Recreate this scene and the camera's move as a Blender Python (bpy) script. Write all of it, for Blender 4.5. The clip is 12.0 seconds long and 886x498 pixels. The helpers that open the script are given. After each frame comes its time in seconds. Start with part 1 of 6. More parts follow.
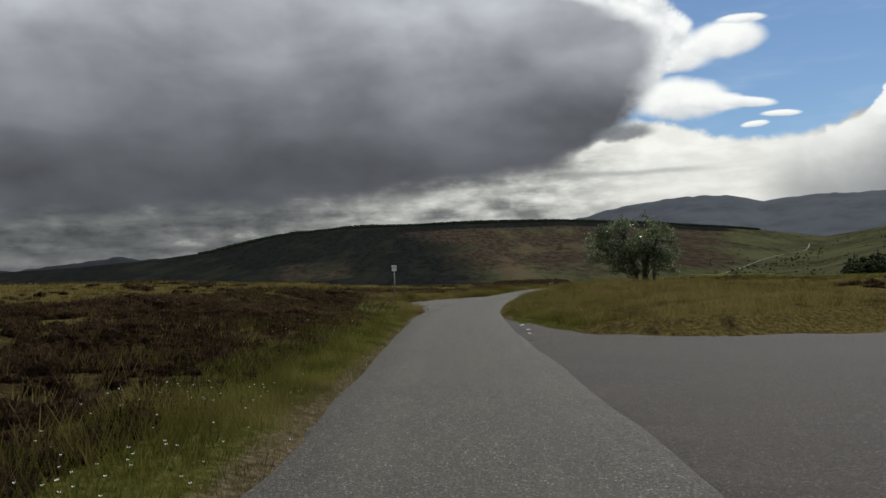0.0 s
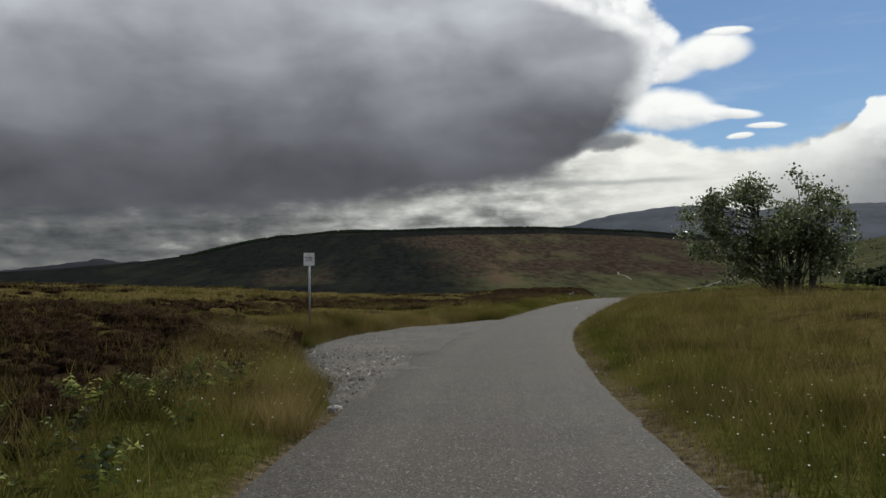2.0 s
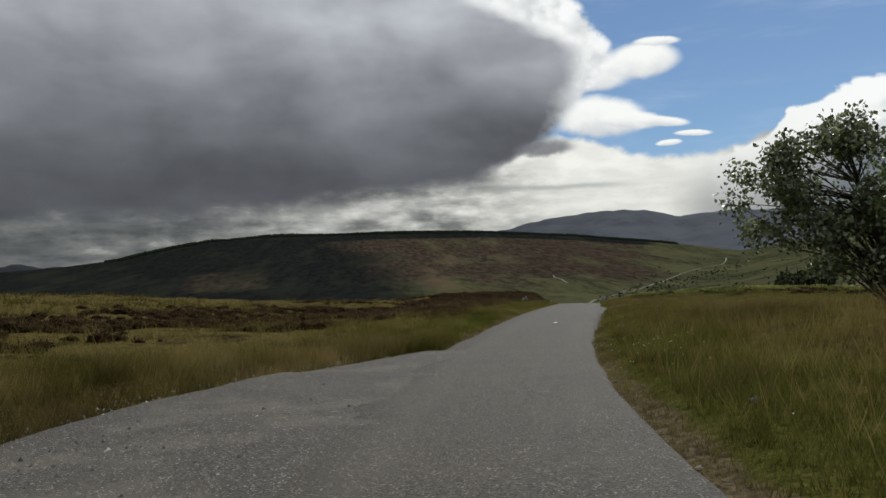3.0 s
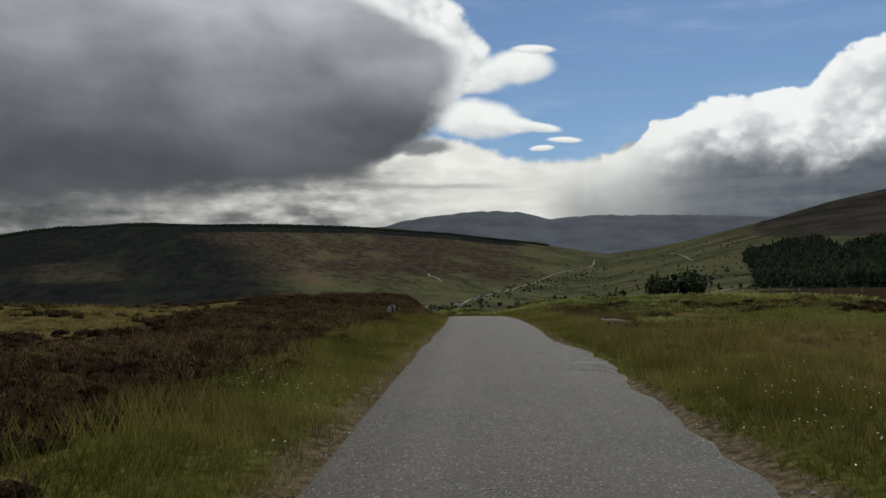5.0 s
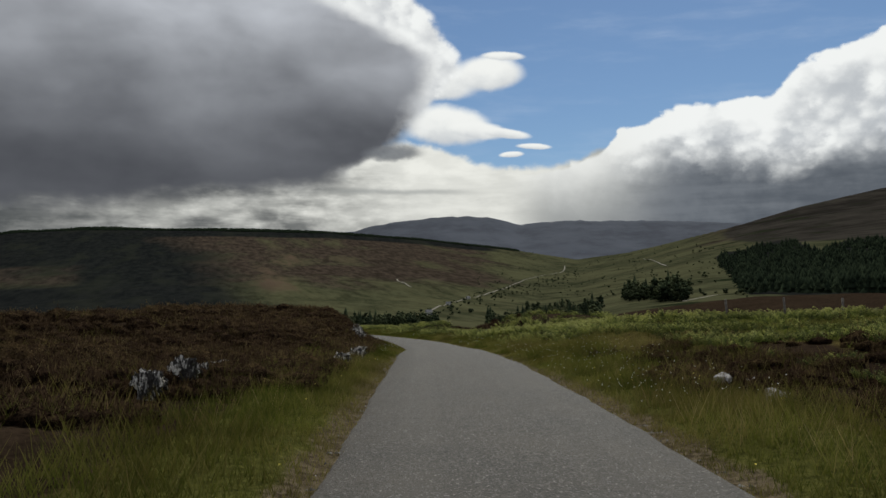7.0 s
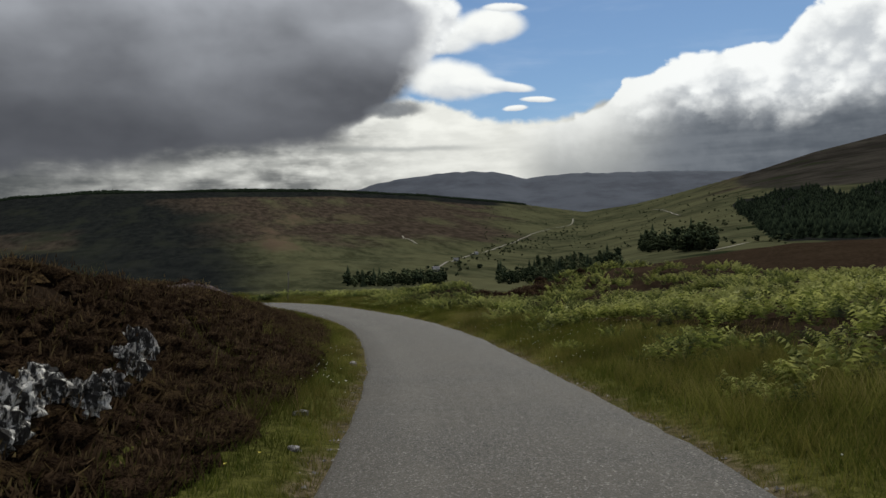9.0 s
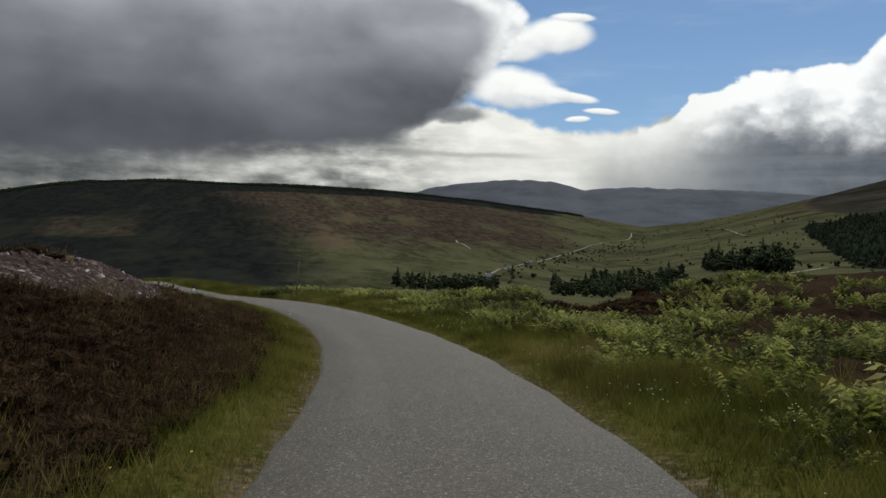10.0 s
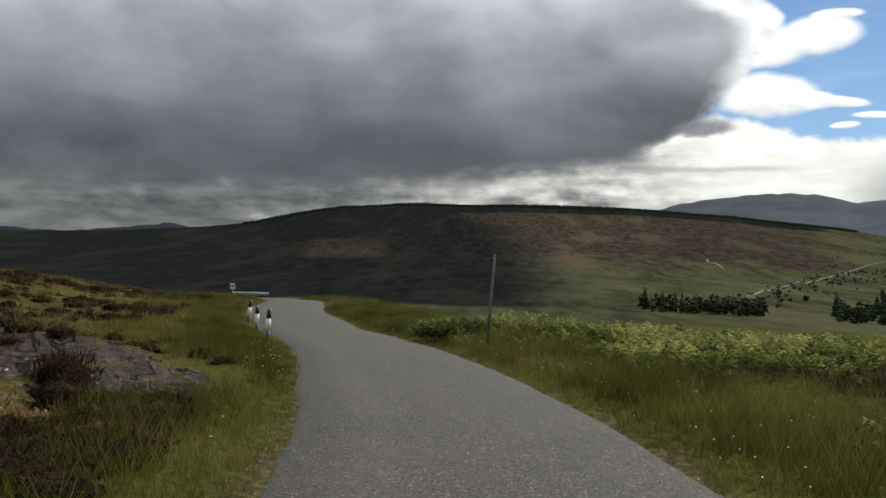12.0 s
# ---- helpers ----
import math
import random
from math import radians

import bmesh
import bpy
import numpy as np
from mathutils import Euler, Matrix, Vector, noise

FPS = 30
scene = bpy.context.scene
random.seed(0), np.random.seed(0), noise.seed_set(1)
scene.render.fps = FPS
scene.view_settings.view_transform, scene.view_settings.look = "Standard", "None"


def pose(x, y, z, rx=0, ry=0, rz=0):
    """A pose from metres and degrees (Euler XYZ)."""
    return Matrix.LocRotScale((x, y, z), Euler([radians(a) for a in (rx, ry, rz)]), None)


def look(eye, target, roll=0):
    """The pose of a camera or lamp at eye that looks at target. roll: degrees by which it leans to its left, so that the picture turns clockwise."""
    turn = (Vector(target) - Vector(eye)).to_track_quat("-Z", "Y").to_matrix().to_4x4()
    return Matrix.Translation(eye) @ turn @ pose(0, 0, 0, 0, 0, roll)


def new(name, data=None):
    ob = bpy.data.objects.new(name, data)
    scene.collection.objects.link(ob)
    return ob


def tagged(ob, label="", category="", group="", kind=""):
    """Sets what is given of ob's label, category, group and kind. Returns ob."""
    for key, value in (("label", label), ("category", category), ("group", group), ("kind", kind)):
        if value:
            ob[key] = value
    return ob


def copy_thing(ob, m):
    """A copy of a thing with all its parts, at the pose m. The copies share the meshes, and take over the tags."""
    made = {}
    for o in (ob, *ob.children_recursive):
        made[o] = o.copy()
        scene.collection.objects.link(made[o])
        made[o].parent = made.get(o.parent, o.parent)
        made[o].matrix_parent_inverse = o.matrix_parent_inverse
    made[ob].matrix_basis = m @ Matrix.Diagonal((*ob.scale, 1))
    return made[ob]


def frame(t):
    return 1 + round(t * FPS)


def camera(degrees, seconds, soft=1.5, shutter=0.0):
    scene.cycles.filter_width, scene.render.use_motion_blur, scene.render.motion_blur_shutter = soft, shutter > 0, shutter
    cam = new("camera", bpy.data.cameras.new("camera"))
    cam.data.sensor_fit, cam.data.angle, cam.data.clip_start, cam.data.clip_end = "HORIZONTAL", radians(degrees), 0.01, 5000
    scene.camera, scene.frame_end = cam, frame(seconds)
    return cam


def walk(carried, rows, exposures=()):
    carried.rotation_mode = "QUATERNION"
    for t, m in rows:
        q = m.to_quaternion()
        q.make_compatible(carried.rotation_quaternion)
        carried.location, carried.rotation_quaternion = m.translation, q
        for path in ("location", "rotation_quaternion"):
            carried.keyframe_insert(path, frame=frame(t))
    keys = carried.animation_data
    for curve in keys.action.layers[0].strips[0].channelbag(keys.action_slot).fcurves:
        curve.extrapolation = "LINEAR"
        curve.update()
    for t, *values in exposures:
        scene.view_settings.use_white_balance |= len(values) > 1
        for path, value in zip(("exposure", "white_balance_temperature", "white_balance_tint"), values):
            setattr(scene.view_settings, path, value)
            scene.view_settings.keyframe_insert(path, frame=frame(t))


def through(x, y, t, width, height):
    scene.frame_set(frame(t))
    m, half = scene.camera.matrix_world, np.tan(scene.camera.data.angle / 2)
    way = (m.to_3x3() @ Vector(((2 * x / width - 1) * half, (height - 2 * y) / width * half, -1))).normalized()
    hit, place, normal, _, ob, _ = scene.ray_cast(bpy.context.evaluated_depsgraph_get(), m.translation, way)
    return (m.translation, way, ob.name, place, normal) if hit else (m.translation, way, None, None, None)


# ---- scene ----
# ================= camera and its walk =================
FOV = 61.0
PATH = [
    (0.0, 0.00, 0.00, 1.50, 92.35, 1.80, 0.00),
    (0.5, 0.09, 6.91, 1.53, 92.63, 1.38, 0.68),
    (1.0, 0.10, 13.55, 1.51, 93.14, 0.95, 0.89),
    (1.5, 0.13, 20.15, 1.50, 93.24, 0.46, 0.26),
    (2.0, 0.31, 26.71, 1.51, 92.83, 1.06, -1.07),
    (2.5, 0.67, 33.26, 1.49, 93.12, 0.68, -3.29),
    (3.0, 1.31, 39.72, 1.51, 93.05, 1.46, -5.88),
    (3.5, 2.30, 46.24, 1.52, 93.06, 3.08, -8.72),
    (4.0, 3.56, 52.77, 1.55, 92.97, 2.36, -11.00),
    (4.5, 5.34, 59.30, 1.61, 92.83, 1.31, -13.50),
    (5.0, 7.25, 65.81, 1.72, 92.70, 0.26, -15.40),
    (5.5, 9.16, 72.26, 1.80, 92.61, -0.46, -16.50),
    (6.0, 11.13, 78.67, 1.76, 92.61, -0.33, -16.99),
    (6.5, 13.19, 85.08, 1.71, 92.33, 0.33, -17.38),
    (7.0, 15.24, 91.36, 1.67, 93.12, 0.26, -17.71),
    (7.5, 17.23, 97.74, 1.60, 92.45, 0.54, -17.61),
    (8.0, 19.08, 104.23, 1.46, 91.47, 0.95, -17.46),
    (8.5, 20.95, 110.78, 1.23, 90.49, 1.36, -17.32),
    (9.0, 22.97, 117.36, 0.90, 89.82, 1.64, -17.22),
    (9.5, 25.01, 124.01, 0.46, 89.48, 0.14, -15.59),
    (10.0, 26.76, 130.64, 0.07, 90.26, -1.83, -13.16),
    (10.5, 28.08, 137.37, -0.23, 90.97, -1.45, -9.15),
    (11.0, 28.91, 144.04, -0.52, 90.88, -0.54, -4.62),
    (11.5, 29.16, 150.74, -0.79, 90.95, -1.26, 0.04),
    (12.0, 28.91, 157.47, -0.97, 91.26, -1.76, 4.95),
]
cam = camera(FOV, 12.0, soft=1.5)
walk(cam, [(t, pose(x, y, z, rx, ry, rz)) for t, x, y, z, rx, ry, rz in PATH],
     exposures=[(t, stops, 6450, 7) for t, stops in ((0.0, 0.06), (2.0, 0.04), (3.5, 0.0), (6.0, -0.10), (7.5, -0.06), (9.5, 0.05), (11.0, 0.12), (12.0, 0.36))])

# ================= world, sun, exposure =================
SUN_AZ, SUN_EL = 36.0, 50.0          # degrees to the right of +y, and above the horizon
SKY_GAIN = 0.070
CLOUD_GAIN = 1.0
SUN_POWER = 3.2


class Val:
    """A shader value with arithmetic: each operation adds one Math node."""
    tree = None

    def __init__(self, sock):
        self.sock = sock

    def math_node(self, op, *others):
        n = Val.tree.nodes.new("ShaderNodeMath")
        n.operation = op
        for i, v in enumerate((self, *others)):
            if isinstance(v, Val):
                Val.tree.links.new(v.sock, n.inputs[i])
            else:
                n.inputs[i].default_value = v
        return Val(n.outputs[0])

    def __add__(self, o): return self.math_node("ADD", o)
    def __sub__(self, o): return self.math_node("SUBTRACT", o)
    def inverse(self): return self.math_node("MULTIPLY", -1.0).math_node("ADD", 1.0)
    def __mul__(self, o): return self.math_node("MULTIPLY", o)
    def __truediv__(self, o): return self.math_node("DIVIDE", o)
    def at_least(self, o): return self.math_node("MAXIMUM", o)
    def at_most(self, o): return self.math_node("MINIMUM", o)
    def power(self, o): return self.math_node("POWER", o)

    def step(self, a, b, lo=0.0, hi=1.0):
        n = Val.tree.nodes.new("ShaderNodeMapRange")
        n.interpolation_type = "SMOOTHSTEP"
        Val.tree.links.new(self.sock, n.inputs["Value"])
        for key, v in (("From Min", a), ("From Max", b), ("To Min", lo), ("To Max", hi)):
            n.inputs[key].default_value = v
        return Val(n.outputs[0])

    def curve(self, pts):
        """Piecewise linear through pts (x, y), by a colour ramp."""
        xs, ys = [p[0] for p in pts], [p[1] for p in pts]
        x0, x1, y0, y1 = xs[0], xs[-1], min(ys), max(ys) + 1e-6
        n = Val.tree.nodes.new("ShaderNodeValToRGB")
        ramp = n.color_ramp
        ramp.interpolation = "CARDINAL" if len(pts) > 3 else "LINEAR"
        while len(ramp.elements) < len(pts):
            ramp.elements.new(0.5)
        for e, (x, y) in zip(ramp.elements, pts):
            e.position = (x - x0) / (x1 - x0)
            v = (y - y0) / (y1 - y0)
            e.color = (v, v, v, 1)
        t = (self - x0) * (1.0 / (x1 - x0))
        Val.tree.links.new(t.sock, n.inputs[0])
        return Val(n.outputs[0]) * (y1 - y0) + y0


def noise_val(vec, scale, detail=4.0, rough=0.55, distort=0.0):
    n = Val.tree.nodes.new("ShaderNodeTexNoise")
    n.inputs["Scale"].default_value = scale
    n.inputs["Detail"].default_value = detail
    n.inputs["Roughness"].default_value = rough
    n.inputs["Distortion"].default_value = distort
    if vec is not None:
        Val.tree.links.new(vec, n.inputs["Vector"])
    return Val(n.outputs["Fac"])


def join_xyz(x, y, z):
    n = Val.tree.nodes.new("ShaderNodeCombineXYZ")
    for i, v in enumerate((x, y, z)):
        if isinstance(v, Val):
            Val.tree.links.new(v.sock, n.inputs[i])
        else:
            n.inputs[i].default_value = v
    return n.outputs[0]


def mix_col(fac, a, b, mode="MIX"):
    n = Val.tree.nodes.new("ShaderNodeMix")
    n.data_type, n.blend_type = "RGBA", mode
    n.clamp_factor = True
    for i, v in ((0, fac), (6, a), (7, b)):
        if isinstance(v, Val):
            v = v.sock
        if isinstance(v, (int, float)):
            n.inputs[i].default_value = v
        elif isinstance(v, tuple):
            n.inputs[i].default_value = (*v, 1.0)
        else:
            Val.tree.links.new(v, n.inputs[i])
    return n.outputs[2]


def make_world():
    w = bpy.data.worlds.new("world")
    scene.world = w
    w.use_nodes = True
    nt = w.node_tree
    nt.nodes.clear()
    Val.tree = nt
    co = nt.nodes.new("ShaderNodeTexCoord").outputs["Generated"]
    sep = nt.nodes.new("ShaderNodeSeparateXYZ")
    nt.links.new(co, sep.inputs[0])
    dx, dy, dz = (Val(s) for s in sep.outputs)
    az = dx.math_node("ARCTAN2", dy) * 57.2958
    el = dz.math_node("ARCSINE") * 57.2958
    sky = nt.nodes.new("ShaderNodeTexSky")
    sky.sky_type, sky.sun_disc = "NISHITA", False
    sky.sun_elevation, sky.sun_rotation = radians(SUN_EL), radians(SUN_AZ)
    sky.air_density, sky.dust_density, sky.ozone_density = 1.0, 0.2, 3.0
    gain = nt.nodes.new("ShaderNodeVectorMath")
    gain.operation = "SCALE"
    gain.inputs["Scale"].default_value = SKY_GAIN
    nt.links.new(sky.outputs[0], gain.inputs[0])
    blue = mix_col(1.0, gain.outputs[0], (0.90, 0.975, 1.05), "MULTIPLY")

    flat = join_xyz(az * 0.05, el * 0.09, 0.0)           # stretched along the horizon
    puff = join_xyz(az * 0.1, el * 0.12, 7.0)
    n_big = noise_val(flat, 1.6, 4, 0.5)
    n_mid = noise_val(puff, 1.5, 6, 0.58)
    n_fine = noise_val(puff, 4.5, 5, 0.6)
    n_tiny = noise_val(join_xyz(az * 0.9, el * 1.1, 13.0), 1.0, 4, 0.55)
    n_soft = noise_val(join_xyz(az * 0.05 + el * 0.03, el * 0.11 - az * 0.012, 11.0), 2.0, 3, 0.42, 0.3)
    n_lump = noise_val(join_xyz(az * 0.30, el * 0.72, 5.0), 1.0, 6, 0.56, 0.1)
    n_band = noise_val(join_xyz(az * 0.10, el * 0.75, 3.0), 1.0, 4, 0.55, 0.2)
    n_curl = noise_val(join_xyz(az * 0.30, el * 0.38, 31.0), 1.0, 5, 0.58, 0.15)

    def billow(scale, seed):
        """Rounded heads of heaped cloud: 1 at the middle of each, 0 between them."""
        v = nt.nodes.new("ShaderNodeTexVoronoi")
        v.feature = "SMOOTH_F1"
        v.inputs["Smoothness"].default_value = 0.7
        v.inputs["Scale"].default_value = scale
        nt.links.new(join_xyz(az + (n_fine - 0.5) * 2.6 + (n_tiny - 0.5) * 1.0, el * 1.2 + (n_curl - 0.5) * 2.6, seed), v.inputs["Vector"])
        return Val(v.outputs["Distance"]).step(0.75, 0.05)
    heads = billow(0.34, 2.0) * 0.6 + billow(0.9, 9.0) * 0.4

    # thin high wisps in the blue
    wisp = noise_val(join_xyz(az * 0.05 + el * 0.06, el * 0.25, 1.0), 2.2, 5, 0.6).step(0.46, 0.95) * 0.34
    col = mix_col(wisp, blue, (0.60, 0.68, 0.83))

    # broken cloud over the rest of the sky
    rest = az.step(50.0, 70.0) + az.step(-45.0, -65.0)
    rest = (rest + el.step(26.0, 36.0) * 0.8).at_most(1.0) * n_mid.step(0.40, 0.62) * el.step(-2.0, 6.0)
    col = mix_col(rest, col, (0.53, 0.55, 0.57))

    # low bank of cloud along the horizon: heaped lumps and streaks, brightest ahead
    top = az.curve([(-60, 9.5), (-30, 9.0), (8, 10.6), (13, 11.0), (16.2, 11.2), (18.4, 10.5), (21.4, 9.5), (24, 9.3), (28.2, 9.8), (30, 10.6), (36, 10.5), (60, 9.0)])
    m = (top - el + (n_fine - 0.5) * 1.0 + (n_tiny - 0.5) * 0.6).step(-0.15, 0.45)
    light = az.curve([(-60, 0.10), (-32, 0.11), (-22, 0.13), (-12, 0.20), (0, 0.36), (8, 0.50), (14, 0.64), (20, 0.70), (25, 0.66), (29, 0.46), (34, 0.20), (60, 0.14)])
    lump = n_lump.step(0.38, 0.66) * 0.75 + n_band.step(0.36, 0.64) * 0.6 + (n_tiny - 0.5) * 0.35
    rough = az.step(17.0, 5.0)                            # more broken towards the left
    tone = light * (lump * rough + rough.inverse() * (lump * 0.22 + 0.62) + 0.30)
    tone = tone + n_lump.step(0.60, 0.74) * az.step(-34.0, -14.0) * az.step(16.0, 4.0) * 0.22
    tone = tone * el.step(3.8, 5.4, 0.85, 1.0) + az.step(9.0, 15.0) * az.step(31.0, 24.0) * el.step(5.5, 9.0) * 0.12
    low = mix_col(tone, (0.040, 0.047, 0.054), (0.95, 0.935, 0.88))
    col = mix_col(m, col, low)
    # thin grey bars across the bright part
    bar = (el - 7.45 + (n_fine - 0.5) * 0.5).math_node("ABSOLUTE").step(0.34, 0.02) * az.step(7.0, 12.0) * az.step(21.5, 17.0)
    col = mix_col(bar * 0.55, col, (0.30, 0.31, 0.31))

    # heaped cloud over the valley head: sunlit crown, grey underside
    top = az.curve([(18, 7.5), (23.6, 8.6), (28.2, 9.6), (29.9, 10.6), (31.1, 12.1), (32.3, 12.1), (33.9, 12.8), (36.3, 13.4), (38, 13.4), (41.5, 13.6), (42.5, 14.3), (43.3, 15.2), (45, 15.8), (47.2, 16.7), (60, 19)])
    d = top - el + (n_fine - 0.5) * 0.7 + (heads - 0.5) * 0.75 + (n_tiny - 0.5) * 0.5
    m = d.step(-0.08, 0.30) * az.step(22.0, 27.0)
    under = az.curve([(22, 6.0), (25.7, 7.2), (29, 8.1), (31.1, 8.6), (37.7, 8.6), (43, 8.1), (47, 8.4), (60, 9.0)])
    lit = (el - under + (n_mid - 0.5) * 2.6 + (heads - 0.5) * 1.0 + (n_curl - 0.5) * 2.0 + (n_tiny - 0.5) * 0.8).step(-1.0, 2.4)
    shadow = mix_col((n_band * 0.6 + n_fine * 0.4).step(0.36, 0.64), (0.10, 0.113, 0.135), (0.17, 0.185, 0.21))
    crown = mix_col((heads * 0.26 + n_tiny * 0.18 + n_curl * 0.38 + n_mid * 0.18 + d.step(3.0, 0.2) * 0.22).step(0.34, 0.64), (0.52, 0.54, 0.575), (0.95, 0.95, 0.945))
    heap = mix_col(lit, shadow, crown)
    heap = mix_col((az + (n_mid - 0.5) * 5.0).step(36.5, 27.5) * 0.85, heap, mix_col((el + (n_curl - 0.5) * 2.5).step(5.0, 9.5), (0.40, 0.405, 0.40), (0.86, 0.855, 0.83)))
    col = mix_col(m, col, heap)

    # sunlit cloud that shows past the dark one: soft rounded lobes, shaded below
    def lobe(a0, e0, ra, re, tilt, wob, sharp=0.55):
        """Mask of a flattened rounded cloud and the height inside it, -1 to 1."""
        u = (az - a0 + (n_curl - 0.5) * wob) * (1 / ra)
        v = (el - e0 - (az - a0) * tilt + (n_curl - 0.5) * wob * 0.7 + (n_tiny - 0.5) * wob * 0.35) * (1 / re)
        v = v * v.step(-0.15, 0.15, 1.25, 1.0)
        return (u * u + v * v).inverse().step(-sharp * 0.45, sharp), v
    for a0, e0, ra, re, tilt, wob in ((18.0, 12.3, 3.5, 1.75, -0.06, 1.0), (20.4, 12.0, 2.4, 0.75, -0.10, 0.5), (22.6, 11.75, 1.9, 0.42, -0.13, 0.35), (24.7, 10.75, 1.35, 0.26, -0.06, 0.2), (23.0, 10.2, 0.95, 0.26, 0.02, 0.2),
                                      (17.2, 15.5, 3.4, 1.5, -0.05, 1.3), (21.3, 16.1, 2.75, 1.45, 0.02, 0.8), (22.4, 17.4, 1.7, 0.35, -0.05, 0.4)):
        m, v = lobe(a0, e0, ra, re, tilt, wob)
        white = mix_col((v * 0.28 + heads * 0.15 + n_curl * 0.35 + 0.22).step(0.15, 0.62), (0.64, 0.655, 0.68), (0.95, 0.945, 0.925))
        col = mix_col(m, col, white)

    # the great dark cloud with its sunlit crown
    outer = el.curve([(9.0, 11.0), (10.5, 14.0), (11.4, 15.8), (13.0, 17.0), (15.0, 18.2), (17.0, 19.3), (18.2, 18.5), (19.8, 17.5), (21, 16.2), (24, 14.0), (40, 10)])
    n_tex = noise_val(join_xyz(az * 0.09, el * 0.13, 21.0), 1.3, 5, 0.5, 0.25)
    inside = outer - az + (n_fine - 0.5) * 0.8 + (heads - 0.5) * 0.9 + (n_tiny - 0.5) * 0.6
    base = az.curve([(-60, 3.6), (-30, 4.9), (-14, 5.6), (-7, 6.1), (0, 6.9), (5, 7.4), (9, 7.9), (11, 8.7), (13, 10.0), (14.4, 11.1), (17, 14.0), (30, 18)])
    m = inside.step(-0.15, 0.75) * (el - base + (n_big - 0.5) * 1.6 + (n_fine - 0.5) * 0.8 + (n_curl - 0.5) * 1.2 + (n_band - 0.5) * 1.0).step(-0.8, 1.1)
    shade = el.curve([(4, 0.125), (7, 0.105), (9, 0.115), (11, 0.155), (13.5, 0.225), (16, 0.30), (19, 0.42), (24, 0.5), (40, 0.55)])
    shade = shade * (n_big * 0.9 + n_soft * 1.15 + (n_tex - 0.5) * 0.6 + (n_fine - 0.5) * 0.16 - 0.02).at_least(0.5)
    shade = shade * az.curve([(-60, 1.1), (-34, 1.1), (-24, 0.98), (-10, 0.92), (4, 1.06), (12, 0.98), (20, 0.9)])
    depth = el.curve([(9, 0.6), (12, 1.3), (14, 2.2), (16, 2.6), (18, 4.2), (20, 6.5), (24, 9.0)])
    rim = (inside + (n_mid - 0.5) * 2.5 + (n_tex - 0.5) * 4.5 - depth).step(0.9, -2.0)
    bright = mix_col((heads * 0.3 + n_tiny * 0.15 + n_fine * 0.25 + n_curl * 0.3).step(0.30, 0.60), (0.62, 0.63, 0.655), (0.95, 0.95, 0.945))
    dark = mix_col(shade, (0.0, 0.001, 0.008), (0.925, 0.95, 1.03))
    col = mix_col(m, col, mix_col(rim, dark, bright))
    # ragged scud under it
    scud, _ = lobe(13.9, 10.3, 2.3, 0.8, 0.05, 1.5, 0.9)
    col = mix_col(scud * 0.9, col, mix_col(n_curl.step(0.3, 0.7), (0.125, 0.135, 0.155), (0.23, 0.24, 0.26)))

    # ground side of the dome
    col = mix_col(el.step(-0.5, -3.0), col, (0.05, 0.055, 0.045))
    bg = nt.nodes.new("ShaderNodeBackground")
    bg.inputs["Strength"].default_value = CLOUD_GAIN
    nt.links.new(col, bg.inputs[0])
    out = nt.nodes.new("ShaderNodeOutputWorld")
    nt.links.new(bg.outputs[0], out.inputs[0])


make_world()
sun_data = bpy.data.lights.new("sun", "SUN")
sun_data.energy, sun_data.angle, sun_data.color = SUN_POWER, radians(0.6), (1.0, 0.96, 0.88)
sun = new("sun", sun_data)
a, e = radians(SUN_AZ), radians(SUN_EL)
sun.matrix_world = look((60 * math.sin(a), 60 * math.cos(a), 200), (60 * math.sin(a) - math.sin(a) * math.cos(e), 60 * math.cos(a) - math.cos(a) * math.cos(e), 200 - math.sin(e)))

# ================= materials =================
def material(name):
    m = bpy.data.materials.new(name)
    m.use_nodes = True
    nt = m.node_tree
    Val.tree = nt
    return m, nt, nt.nodes["Principled BSDF"]


def place_of(nt):
    return nt.nodes.new("ShaderNodeNewGeometry").outputs["Position"]


def attr_val(nt, name):
    n = nt.nodes.new("ShaderNodeAttribute")
    n.attribute_name = name
    return Val(n.outputs["Fac"])


def bump_to(nt, bsdf, height, strength, distance):
    b = nt.nodes.new("ShaderNodeBump")
    b.inputs["Strength"].default_value, b.inputs["Distance"].default_value = strength, distance
    nt.links.new(height.sock, b.inputs["Height"])
    nt.links.new(b.outputs[0], bsdf.inputs["Normal"])


